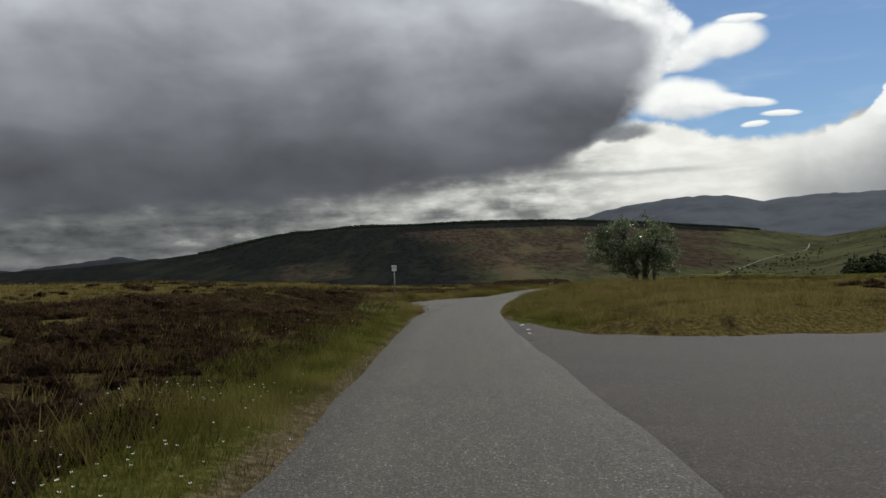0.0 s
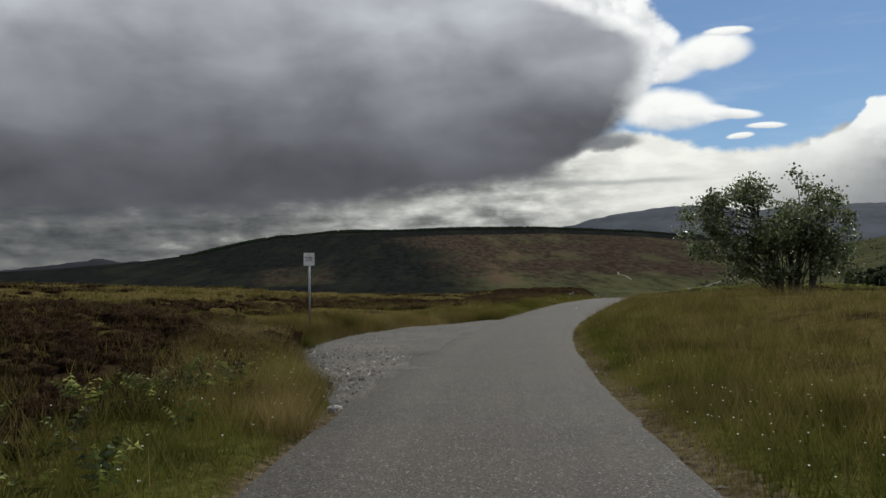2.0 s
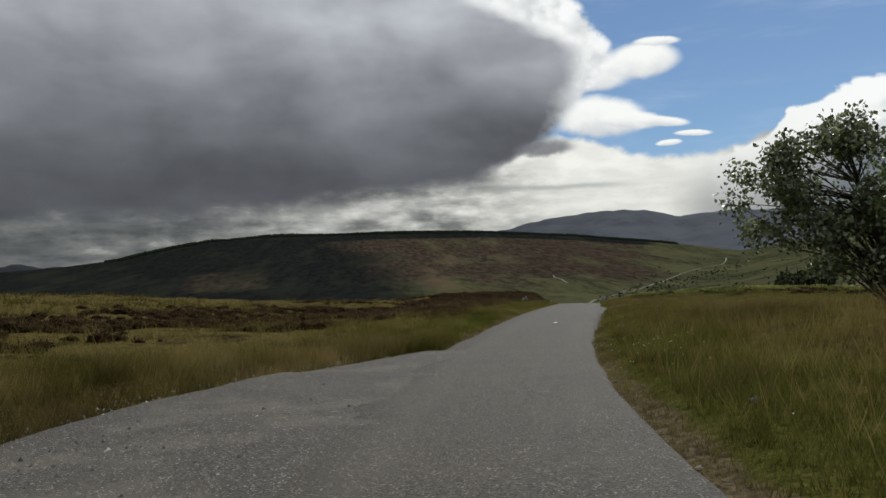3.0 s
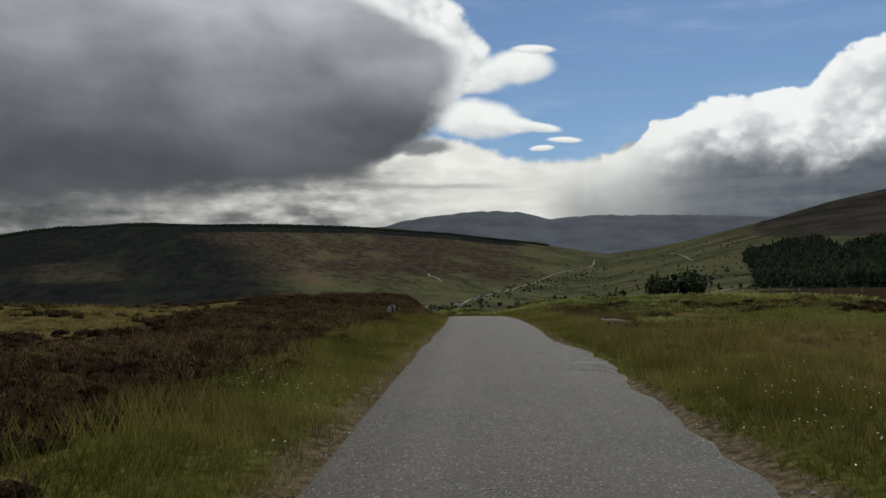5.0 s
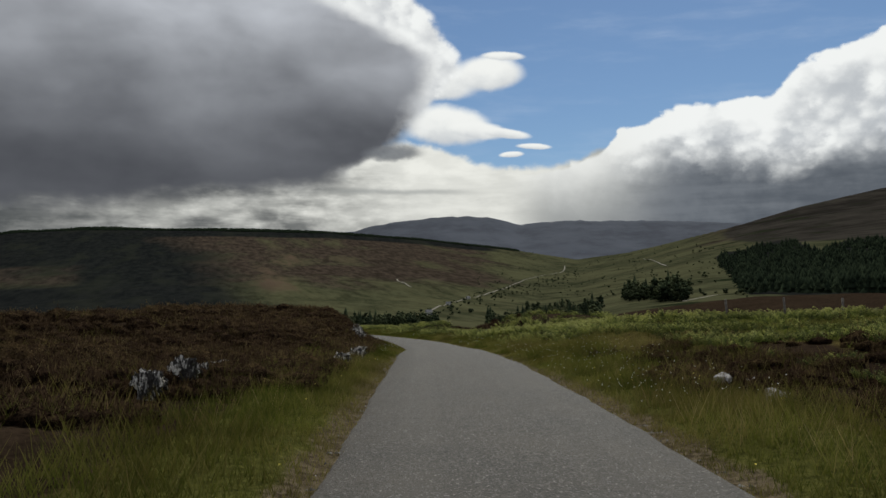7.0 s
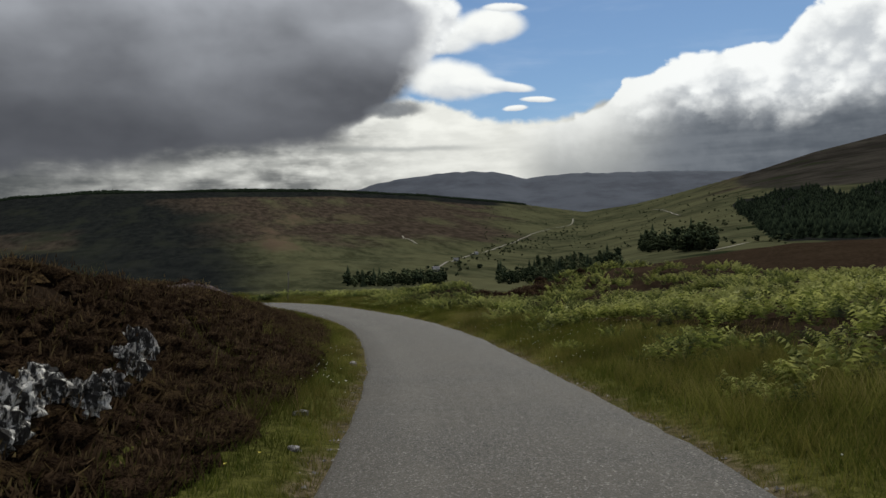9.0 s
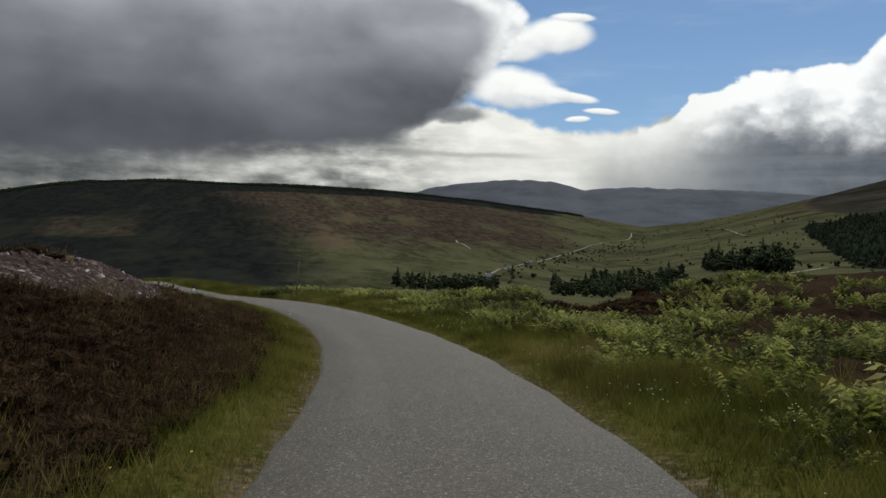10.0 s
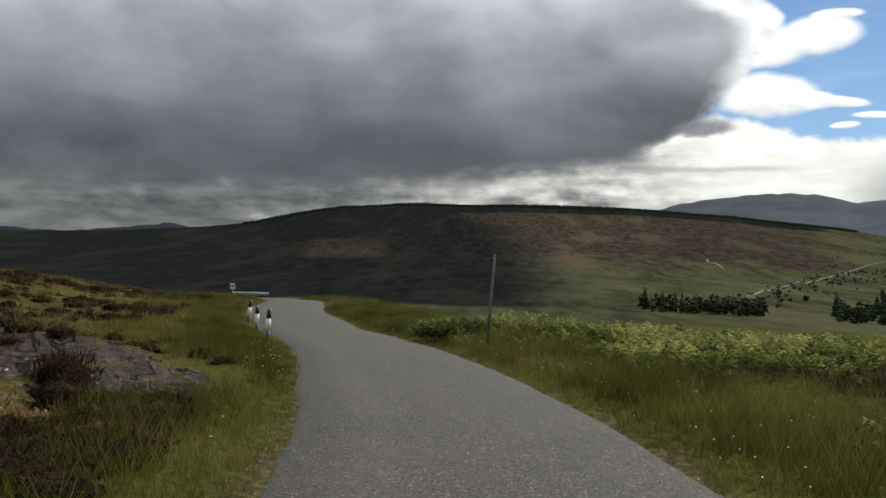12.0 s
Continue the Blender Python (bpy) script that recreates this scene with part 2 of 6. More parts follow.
def asphalt_material(name, tint, chips, worn=False, dust=0.0):
    m, nt, bsdf = material(name)
    pos = place_of(nt)
    fine = noise_val(pos, 42.0, 4, 0.75)
    mid = noise_val(pos, 6.0, 4, 0.6)
    big = noise_val(pos, 0.55, 4, 0.6)
    c = mix_col(fine.step(0.36, 0.66), tuple(v * 0.3 for v in tint), tuple(v * 1.75 for v in tint))
    c = mix_col(big.step(0.3, 0.7) * 0.5, c, tuple(v * f for v, f in zip(tint, (1.25, 1.2, 1.12))))
    c = mix_col(mid.step(0.55, 0.75) * 0.35, c, tuple(v * 0.7 for v in tint))
    v = nt.nodes.new("ShaderNodeTexVoronoi")
    v.inputs["Scale"].default_value = 48.0
    nt.links.new(pos, v.inputs["Vector"])
    if dust:
        drift = noise_val(pos, 0.7, 5, 0.6).step(0.46, 0.62) * dust
        c = mix_col(drift, c, (0.098, 0.085, 0.070))
    if worn:
        # wheel tracks a little paler and smoother, crown and edges darker with grit and moss
        u = attr_val(nt, "across")
        track_l, track_r = ((u + 0.52) * 4.2).power(2.0), ((u - 0.46) * 4.2).power(2.0)
        worn_in = track_l.at_most(track_r).step(1.2, 0.0) * big.step(0.25, 0.6)
        c = mix_col(worn_in * 0.35, c, tuple(x * 1.35 for x in tint))
        c = mix_col((u * u + (mid - 0.5) * 0.25).step(0.8, 1.05) * 0.15, c, (0.048, 0.045, 0.036))
        lane = noise_val(join_xyz(u * 2.2, 0.0, 0.0), 1.6, 3, 0.6).step(0.4, 0.62) * 0.22
        c = mix_col(lane, c, tuple(x * 0.6 for x in tint))
        stain = noise_val(pos, 0.23, 5, 0.65).step(0.56, 0.70) * 0.30
        c = mix_col(stain, c, tuple(x * 0.62 for x in tint))
    spots = Val(v.outputs["Distance"]).step(0.34, 0.18) * noise_val(pos, 21.0, 1).step(0.46, 0.56) * chips
    c = mix_col(spots, c, (0.27, 0.262, 0.245))
    dark = noise_val(pos, 34.0, 2, 0.6).step(0.58, 0.68) * 0.8
    c = mix_col(dark, c, tuple(x * 0.3 for x in tint))
    w = nt.nodes.new("ShaderNodeTexVoronoi")
    w.inputs["Scale"].default_value = 24.0
    nt.links.new(pos, w.inputs["Vector"])
    flakes = Val(w.outputs["Distance"]).step(0.30, 0.18) * noise_val(pos, 9.0, 2).step(0.50, 0.58) * chips
    c = mix_col(flakes, c, (0.27, 0.245, 0.22))
    nt.links.new(c, bsdf.inputs["Base Color"])
    bsdf.inputs["Roughness"].default_value = 0.8
    bsdf.inputs["Specular IOR Level"].default_value = 0.25
    bump_to(nt, bsdf, fine + mid * 0.5, 0.8, 0.015)
    return m


def plain(name, a, b, scale=20.0, rough=0.8, metal=0.0, bump=0.3, dist=0.01, detail=5, lo=0.35, hi=0.65):
    m, nt, bsdf = material(name)
    pos = place_of(nt)
    n1, n2 = noise_val(pos, scale, detail, 0.6), noise_val(pos, scale * 0.13, 3, 0.6)
    c = mix_col((n1 * 0.65 + n2 * 0.35).step(lo, hi), a, b)
    nt.links.new(c, bsdf.inputs["Base Color"])
    bsdf.inputs["Roughness"].default_value, bsdf.inputs["Metallic"].default_value = rough, metal
    if rough >= 0.8:
        bsdf.inputs["Specular IOR Level"].default_value = 0.12
    bump_to(nt, bsdf, n1, bump, dist)
    return m


def twig_material():
    """Tangled heather twigs: shaded gaps and lit tips put into the colour at two scales."""
    m, nt, bsdf = material("heather_twigs")
    pos = place_of(nt)
    fine, mid = noise_val(pos, 38.0, 5, 0.75), noise_val(pos, 7.0, 4, 0.65)
    tone = attr_val(nt, "tone")
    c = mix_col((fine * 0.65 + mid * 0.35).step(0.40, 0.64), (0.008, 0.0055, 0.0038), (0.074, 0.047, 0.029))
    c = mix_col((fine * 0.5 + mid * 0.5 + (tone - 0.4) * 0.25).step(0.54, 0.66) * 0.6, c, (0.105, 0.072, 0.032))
    nt.links.new(c, bsdf.inputs["Base Color"])
    bsdf.inputs["Roughness"].default_value = 1.0
    bsdf.inputs["Specular IOR Level"].default_value = 0.0
    bump_to(nt, bsdf, fine + mid * 1.5, 1.0, 0.08)
    return m


def ground_material():
    m, nt, bsdf = material("moor_ground")
    pos = place_of(nt)
    n_f, n_m, n_b = noise_val(pos, 9.0, 5, 0.65), noise_val(pos, 0.9, 5, 0.62), noise_val(pos, 0.12, 4, 0.6)
    heath = mix_col((n_f * 0.4 + n_m * 0.4 + n_b * 0.2).step(0.36, 0.64), (0.013, 0.009, 0.006), (0.038, 0.026, 0.017))
    straw = mix_col(n_f.step(0.3, 0.7), (0.045, 0.036, 0.013), (0.120, 0.094, 0.034))
    green = mix_col(n_f.step(0.3, 0.7), (0.034, 0.036, 0.0095), (0.086, 0.084, 0.023))
    earth = mix_col(n_f.step(0.3, 0.7), (0.045, 0.034, 0.021), (0.135, 0.108, 0.068))
    stone = mix_col(n_f.step(0.3, 0.7), (0.019, 0.014, 0.0115), (0.068, 0.052, 0.045))
    c = mix_col((n_m * 0.6 + n_b * 0.4).step(0.37, 0.50), heath, straw)
    c = mix_col((attr_val(nt, "green") + (n_m - 0.5) * 0.7).step(0.3, 0.7), c, green)
    c = mix_col((attr_val(nt, "heather") + (n_m - 0.5) * 0.6).step(0.35, 0.65), c, heath)
    c = mix_col((attr_val(nt, "edge") + (n_m - 0.5) * 0.8 + (n_f - 0.5) * 0.5).step(0.45, 0.75), c, earth)
    c = mix_col((attr_val(nt, "stone") + (n_m - 0.5) * 0.7).step(0.35, 0.65), c, stone)
    nt.links.new(c, bsdf.inputs["Base Color"])
    bsdf.inputs["Roughness"].default_value = 0.95
    bsdf.inputs["Specular IOR Level"].default_value = 0.0
    bump_to(nt, bsdf, n_f + n_m * 2.0, 0.8, 0.12)
    return m


def hill_material(name):
    """Far slopes: heather, grass, bracken, plantation and painted cloud shade, by three masks on the mesh."""
    m, nt, bsdf = material(name)
    pos = place_of(nt)
    down = nt.nodes.new("ShaderNodeVectorMath")          # growth runs in strips down the slopes
    down.operation = "MULTIPLY"
    down.inputs[1].default_value = (1.0, 0.22, 1.0)
    nt.links.new(pos, down.inputs[0])
    strips = down.outputs[0]
    n_f, n_m, n_b = noise_val(strips, 0.09, 6, 0.65), noise_val(strips, 0.013, 5, 0.6), noise_val(pos, 0.0035, 4, 0.6)
    heath = mix_col(n_f.step(0.32, 0.68), (0.023, 0.018, 0.014), (0.058, 0.044, 0.032))
    # grass greyed and wood blued: some distance haze is put into these colours
    grass = mix_col(n_f.step(0.32, 0.68), (0.0255, 0.027, 0.0145), (0.060, 0.062, 0.033))
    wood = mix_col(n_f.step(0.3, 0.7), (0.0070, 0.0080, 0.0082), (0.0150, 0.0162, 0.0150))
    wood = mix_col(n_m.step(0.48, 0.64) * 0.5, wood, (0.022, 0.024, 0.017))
    rust = (0.092, 0.058, 0.043)
    grass = mix_col(n_m.step(0.42, 0.62) * 0.6, grass, (0.079, 0.077, 0.040))
    sep = nt.nodes.new("ShaderNodeSeparateXYZ")
    nt.links.new(pos, sep.inputs[0])
    furrow = noise_val(join_xyz(Val(sep.outputs[0]) * 0.006, Val(sep.outputs[1]) * 0.006, Val(sep.outputs[2]) * 0.22), 1.0, 3, 0.6)
    furrow = (furrow - 0.5).math_node("ABSOLUTE").step(0.06, 0.0) * attr_val(nt, "furrow")
    scrub = noise_val(strips, 0.04, 4, 0.65)
    c = mix_col((n_m * 0.6 + n_b * 0.4 + attr_val(nt, "green") * 0.30).step(0.47, 0.66), heath, grass)
    c = mix_col(n_m.step(0.52, 0.66) * attr_val(nt, "rust") * 0.8, c, rust)
    c = mix_col((attr_val(nt, "heath") + (n_b - 0.5) * 0.3 + (n_m - 0.5) * 0.9).step(0.4, 0.6), c, mix_col((n_f * 0.5 + n_m * 0.5).step(0.38, 0.62), (0.015, 0.0135, 0.0115), (0.038, 0.034, 0.028)))
    c = mix_col(furrow * 0.32, c, (0.016, 0.014, 0.009))
    c = mix_col(scrub.step(0.56, 0.68) * attr_val(nt, "scrub") * 0.75, c, (0.014, 0.018, 0.009))
    # the wood mask also carries the cloud shade over the left slope
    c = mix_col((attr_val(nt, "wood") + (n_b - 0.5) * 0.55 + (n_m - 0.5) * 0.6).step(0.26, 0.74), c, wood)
    nt.links.new(c, bsdf.inputs["Base Color"])
    bsdf.inputs["Roughness"].default_value = 1.0
    bsdf.inputs["Specular IOR Level"].default_value = 0.0
    bump_to(nt, bsdf, n_f + n_m * 2, 0.25, 4.0)
    return m


M_ROAD = asphalt_material("road_asphalt", (0.0595, 0.0535, 0.0450), 0.68, True)
M_SIDE = asphalt_material("old_tarmac", (0.031, 0.0245, 0.0215), 0.3)
M_GRAVEL = asphalt_material("gravel", (0.052, 0.048, 0.041), 0.95, dust=0.65)
M_GROUND = ground_material()
M_TWIGS = twig_material()
M_HILL = hill_material("hill_slopes")
# cloud shade over the left-hand peaks is put into this dark colour
M_SHADED_RANGE = plain("cloud_shaded_mountain", (0.010, 0.012, 0.016), (0.018, 0.021, 0.027), 0.006, 1.0, bump=0.25, dist=20.0)
# the blue-grey holds the haze of distance
M_MOUNTAIN = plain("haze_blue_mountain", (0.033, 0.039, 0.053), (0.058, 0.066, 0.084), 0.006, 1.0, bump=0.25, dist=20.0)

# ================= the road's line =================
LINE = [(0.15, -60, 0), (0.15, -20, 0), (0.15, 0, 0), (0.28, 13.5, 0), (0.3, 20, 0), (0.5, 26.7, 0), (0.78, 33.3, 0), (1.4, 39.7, 0.01),
        (2.3, 46.2, 0.06), (3.65, 52.7, 0.09), (5.51, 59.2, 0.13), (7.55, 65.6, 0.21), (9.7, 72, 0.29), (11.75, 78.4, 0.26), (13.8, 84.8, 0.21), (15.9, 91.1, 0.174),
        (17.9, 97.5, 0.087), (19.8, 104, -0.05), (21.7, 110.5, -0.28), (23.6, 117.2, -0.602), (25.6, 123.8, -1.023), (27.25, 130.5, -1.444), (28.55, 137.3, -1.741), (29.45, 144, -2.008),
        (29.8, 150.8, -2.272), (29.55, 157.5, -2.47), (28.7, 164, -2.62), (27.2, 170, -2.77), (25.5, 175.3, -2.97), (24.2, 178.6, -3.12), (22.67, 181.5, -3.183), (21.19, 185.2, -3.19),
        (19.2, 190, -3.19), (17.8, 195.5, -3.27), (15.99, 202.5, -3.42), (13.3, 209, -3.7), (9.2, 214.5, -3.97), (2.1, 219, -4.47), (-9.4, 224, -5.17), (-27.4, 228, -6.37)]


def spline(pts, step):
    """Catmull-Rom through pts, resampled at an even step."""
    p = np.array(pts, float)
    out = []
    for i in range(len(p) - 1):
        a, b, c, d = p[max(i - 1, 0)], p[i], p[i + 1], p[min(i + 2, len(p) - 1)]
        for t in np.linspace(0, 1, 24, endpoint=False):
            out.append(0.5 * (2 * b + (c - a) * t + (2 * a - 5 * b + 4 * c - d) * t * t + (3 * b - a - 3 * c + d) * t ** 3))
    out = np.array(out + [p[-1]])
    s = np.concatenate([[0], np.cumsum(np.hypot(*np.diff(out[:, :2], axis=0).T))])
    g = np.arange(0, s[-1], step)
    return np.stack([np.interp(g, s, out[:, k]) for k in range(3)], 1), g


CL, CS = spline(LINE, 0.5)
TAN = np.gradient(CL[:, :2], axis=0)
TAN /= np.hypot(*TAN.T)[:, None]
NRM = np.stack([TAN[:, 1], -TAN[:, 0]], 1)      # to the right
HALF = 1.76


def fold(x, y):
    """Nearest point of the road's line: signed distance to the right, station index, road height."""
    x, y = np.ravel(x), np.ravel(y)
    d, k = np.empty(len(x)), np.empty(len(x), int)
    for i in range(0, len(x), 4000):
        q = np.stack([x[i:i + 4000], y[i:i + 4000]], 1)
        j = ((q[:, None, :] - CL[None, ::2, :2]) ** 2).sum(2).argmin(1) * 2
        best, bd = j.copy(), np.full(len(q), 1e18)
        for o in (-1, 0, 1):
            jj = np.clip(j + o, 0, len(CL) - 1)
            dd = ((q - CL[jj, :2]) ** 2).sum(1)
            best = np.where(dd < bd, jj, best)
            bd = np.minimum(bd, dd)
        r = q - CL[best, :2]
        side = (r * NRM[best]).sum(1)
        d[i:i + 4000] = np.where(side >= 0, 1, -1) * np.sqrt(bd)
        k[i:i + 4000] = best
    return d, k, CL[k, 2]


def smooth(x, a, b):
    t = np.clip((np.asarray(x, float) - a) / (b - a), 0, 1)
    return t * t * (3 - 2 * t)


_rng = np.random.RandomState(5)
_LAT = _rng.rand(256, 256)


def lattice(x, y):
    xi, yi = np.floor(x).astype(int), np.floor(y).astype(int)
    fx, fy = x - xi, y - yi
    fx, fy = fx * fx * (3 - 2 * fx), fy * fy * (3 - 2 * fy)
    g = lambda a, b: _LAT[a & 255, b & 255]
    return (g(xi, yi) * (1 - fx) + g(xi + 1, yi) * fx) * (1 - fy) + (g(xi, yi + 1) * (1 - fx) + g(xi + 1, yi + 1) * fx) * fy - 0.5


def fbm(x, y, size, octaves=4, gain=0.5):
    v, a, f = 0.0, 1.0, 1.0 / size
    for o in range(octaves):
        v = v + a * lattice(x * f + 17.3 * o, y * f + 5.1 * o)
        a, f = a * gain, f * 2.03
    return v


# crest of the far slopes: azimuth in degrees, elevation in degrees, seen from the middle of the road
CX, CY, CZ = 15.0, 90.0, 1.5
CREST = [(-180, 1.0), (-60, 0.6), (-40, 1.0), (-27, 1.7), (-21.5, 2.2), (-18, 2.7), (-14.6, 3.5), (-12, 4.0), (-8, 4.35), (0, 4.5), (9, 4.4), (16, 3.9), (22.3, 3.15),
         (27.8, 2.25), (31.5, 2.7), (38.8, 4.4), (43.1, 5.6), (48, 6.6), (58, 8.0), (75, 7.0), (110, 3.0), (180, 1.0)]


def far_height(x, y):
    rx, ry = x - CX, y - CY
    r, az = np.hypot(rx, ry), np.degrees(np.arctan2(rx, ry))
    top = np.interp(az, [c[0] for c in CREST], [c[1] for c in CREST])
    right = smooth(az, 22, 40)
    lowest = np.interp(az, [-180, -60, -35, 5, 11, 25, 31, 40, 180], [-1.0, -2.0, -3.6, -3.7, -3.4, -3.4, -1.9, -1.3, -1.0])
    r0, r1 = 340 - 90 * right, 2300 - 900 * right
    f = np.clip((r - r0) / (r1 - r0), 0, 1.25)
    up = np.where(f < 1, f ** 0.85 * (1.0 + 0.25 * (1 - f)), 1 - 1.4 * (f - 1))
    el = lowest + (top - lowest) * up
    z = CZ + r * np.tan(np.radians(el))
    z = z + fbm(x, y, 160, 4) * np.clip((r - 350) / 500, 0, 1) * 9 * np.clip(1.15 - f, 0.12, 1)
    return z


def paved(x, y):
    """1 on the side road's mouth and the passing places, 0 on open ground."""
    far = np.interp(x, [1.9, 2.7, 3.6, 4.4, 5.7, 12, 30], [29.5, 29, 23.2, 20.3, 18.8, 19.3, 24])
    near = np.interp(x, [2, 6, 9, 12, 34], [-60, -30, -12, -2, 8])
    a = (x > 1.0) * (x < 34) * smooth(y, far + 0.5, far) * smooth(y, near - 0.5, near)
    left = np.interp(y, [36.5, 38.6, 40, 42.6, 44.4, 47, 50.4, 53.3, 55.2, 57.5], [-1.0, -1.45, -1.95, -2.6, -2.8, -2.8, -2.15, -0.6, 0.9, 3.2])
    b = smooth(x, left - 0.35, left) * (x < np.interp(y, [35, 39.7, 46.2, 52.7, 58], [0.9, 1.4, 2.3, 3.55, 4.9])) * smooth(y, 36.2, 36.8) * smooth(y, 57.6, 57.2)
    right = np.interp(y, [62, 65, 68.8, 72, 75.5, 79, 81.5, 84, 87], [8.0, 9.1, 10.4, 11.5, 12.7, 14.1, 14.9, 15.5, 15.8])
    c = smooth(x, right + 0.35, right) * (x > np.interp(y, [62, 65.6, 72, 78.4, 84.8, 88], [6.5, 7.5, 9.7, 11.7, 13.8, 14.8])) * smooth(y, 61.8, 62.4) * smooth(y, 87.4, 86.8)
    return np.maximum(np.maximum(a, b), c)


def ground_height(x, y):
    x, y = np.asarray(x, float), np.asarray(y, float)
    d, k, rz = fold(x, y)
    d, rz = d.reshape(x.shape), rz.reshape(x.shape)
    cy = CL[k, 1].reshape(x.shape)
    ad = np.abs(d)
    left, right = d < 0, d >= 0
    # open moor
    moor = 0.62 + 0.010 * np.clip(-x - 12, 0, 120) + 0.014 * np.clip(x - 14, 0, 90) * smooth(y, 110, 60)
    moor = moor - 0.35 * smooth(y, 46, 64) + (rz + 0.05) * smooth(y, 60, 130) * 0.9
    moor = moor + 0.45 * smooth(-x, -2, 16) * smooth(y, 30, 80) * smooth(y, 150, 115)
    moor = moor + 1.0 * smooth(-x, 4, 40) * smooth(y, 140, 100) + 0.9 * np.exp(-((x + 2) / 15.0) ** 2 - ((y - 192) / 16.0) ** 2)
    moor = moor + 0.3 * smooth(x, 28, 36) * smooth(y, 95, 108) * smooth(y, 135, 120)
    # a hollow runs out to the right between two bracken knolls
    aside = (x - 26.8) * 0.934 - (y - 130.6) * 0.358
    moor = moor - 1.0 * smooth(aside, -1.4, 1.4) * smooth(y, 138, 150) * smooth(y, 205, 188)
    moor = moor - 0.09 * np.clip(0.62 * x + 0.78 * y - 152, 0, 400)
    moor = moor + fbm(x, y, 9, 4) * 0.45 + fbm(x, y, 40, 2) * 0.5
    # heather bank above the road on the left through the cutting, bracken bank on the right
    tall = np.interp(cy, [106, 116, 121, 127, 133, 139, 146, 150, 154, 159, 165, 171, 176], [0, 0.75, 1.3, 1.55, 1.2, 1.1, 1.5, 1.4, 1.1, 0.75, 0.45, 0.15, 0])
    inner = np.interp(cy, [134, 146], [2.6, 3.5])
    bank_l = tall * smooth(ad, inner, inner * 2.15) * left * smooth(ad, 26, 8)
    bank_r = np.interp(cy, [100, 118, 132, 140, 148, 165], [0, 0.5, 0.35, 0.1, 0.0, 0]) * smooth(ad, 2.8, 6.5) * right * smooth(ad, 34, 20)
    bank_r = bank_r + 2.0 * np.exp(-((x - 48.6) / 7.2) ** 2 - ((y - 155) / 9.0) ** 2) + 0.5 * np.exp(-((x - 44.2) / 3.6) ** 2 - ((y - 160) / 4.5) ** 2) + 0.35 * np.exp(-((x - 50) / 8.0) ** 2 - ((y - 141) / 8.0) ** 2) + 0.7 * np.exp(-((x - 39.5) / 4.5) ** 2 - ((y - 186) / 7.0) ** 2) - 1.1 * np.exp(-((x - 46.6) / 5.0) ** 2 - ((y - 176) / 8.0) ** 2)
    # grassy rise beside the road under the tree
    bank_r = bank_r + 0.55 * np.exp(-((d - 6.5) / 3.2) ** 2 - ((cy - 54) / 11.0) ** 2) * right
    near = rz + 0.05 * smooth(ad, 1.75, 2.6) + 0.1 * smooth(ad, 2.6, 5.0)
    h = near + (np.maximum(moor, rz - 1.2 - 0.16 * np.clip(ad - 6, 0, 100)) - near) * smooth(ad, 2.8, 12.0)
    h = h + bank_l + bank_r + fbm(x, y, 2.3, 3) * 0.25 * smooth(ad, 2.2, 4.5)
    h = np.where(ad < 2.2, np.minimum(h, rz - 0.07 + 0.22 * np.maximum(ad - 1.7, 0)), h)
    p = paved(x, y)
    h = h * (1 - p) + (rz - 0.13) * p
    r = np.hypot(x - CX, y - CY)
    b = smooth(r, 150, 320)
    return h * (1 - b) + far_height(x, y) * b


def link_mesh(name, verts, faces, mat, smooth_shade=True, attrs=None):
    me = bpy.data.meshes.new(name)
    me.from_pydata(verts if isinstance(verts, list) else verts.tolist(), [], faces if isinstance(faces, list) else faces.tolist())
    for m in (mat if isinstance(mat, (list, tuple)) else [mat]):
        me.materials.append(m)
    if smooth_shade:
        me.polygons.foreach_set("use_smooth", [True] * len(me.polygons))
    for key, v in (attrs or {}).items():
        me.attributes.new(key, "FLOAT", "POINT").data.foreach_set("value", np.ascontiguousarray(v, dtype=np.float32))
    me.update()
    return new(name, me)


def fast_mesh(name, V, F, mat, attrs=None, parent=None):
    """A mesh of triangles from arrays."""
    V, F = np.ascontiguousarray(V, dtype=np.float32), np.ascontiguousarray(F, dtype=np.int32)
    me = bpy.data.meshes.new(name)
    me.vertices.add(len(V))
    me.vertices.foreach_set("co", V.ravel())
    me.loops.add(F.size)
    me.loops.foreach_set("vertex_index", F.ravel())
    me.polygons.add(len(F))
    me.polygons.foreach_set("loop_start", np.arange(0, F.size, F.shape[1], dtype=np.int32))
    me.update(calc_edges=True)
    me.materials.append(mat)
    for key, v in (attrs or {}).items():
        me.attributes.new(key, "FLOAT", "POINT").data.foreach_set("value", np.ascontiguousarray(v, dtype=np.float32))
    ob = new(name, me)
    if parent:
        ob.parent = parent
    return ob


def grid_faces(nu, nv):
    i = np.arange(nu * nv).reshape(nu, nv)
    return np.stack([i[:-1, :-1].ravel(), i[1:, :-1].ravel(), i[1:, 1:].ravel(), i[:-1, 1:].ravel()], 1)


def stretched(a, b, step, lo, hi, growth):
    """Even steps from a to b, growing outward to lo and hi."""
    g = list(np.arange(a, b + step / 2, step))
    s, v = step, g[-1]
    while v < hi:
        s *= growth
        v += s
        g.append(v)
    s, v = step, g[0]
    while v > lo:
        s *= growth
        v -= s
        g.insert(0, v)
    return np.array(g)


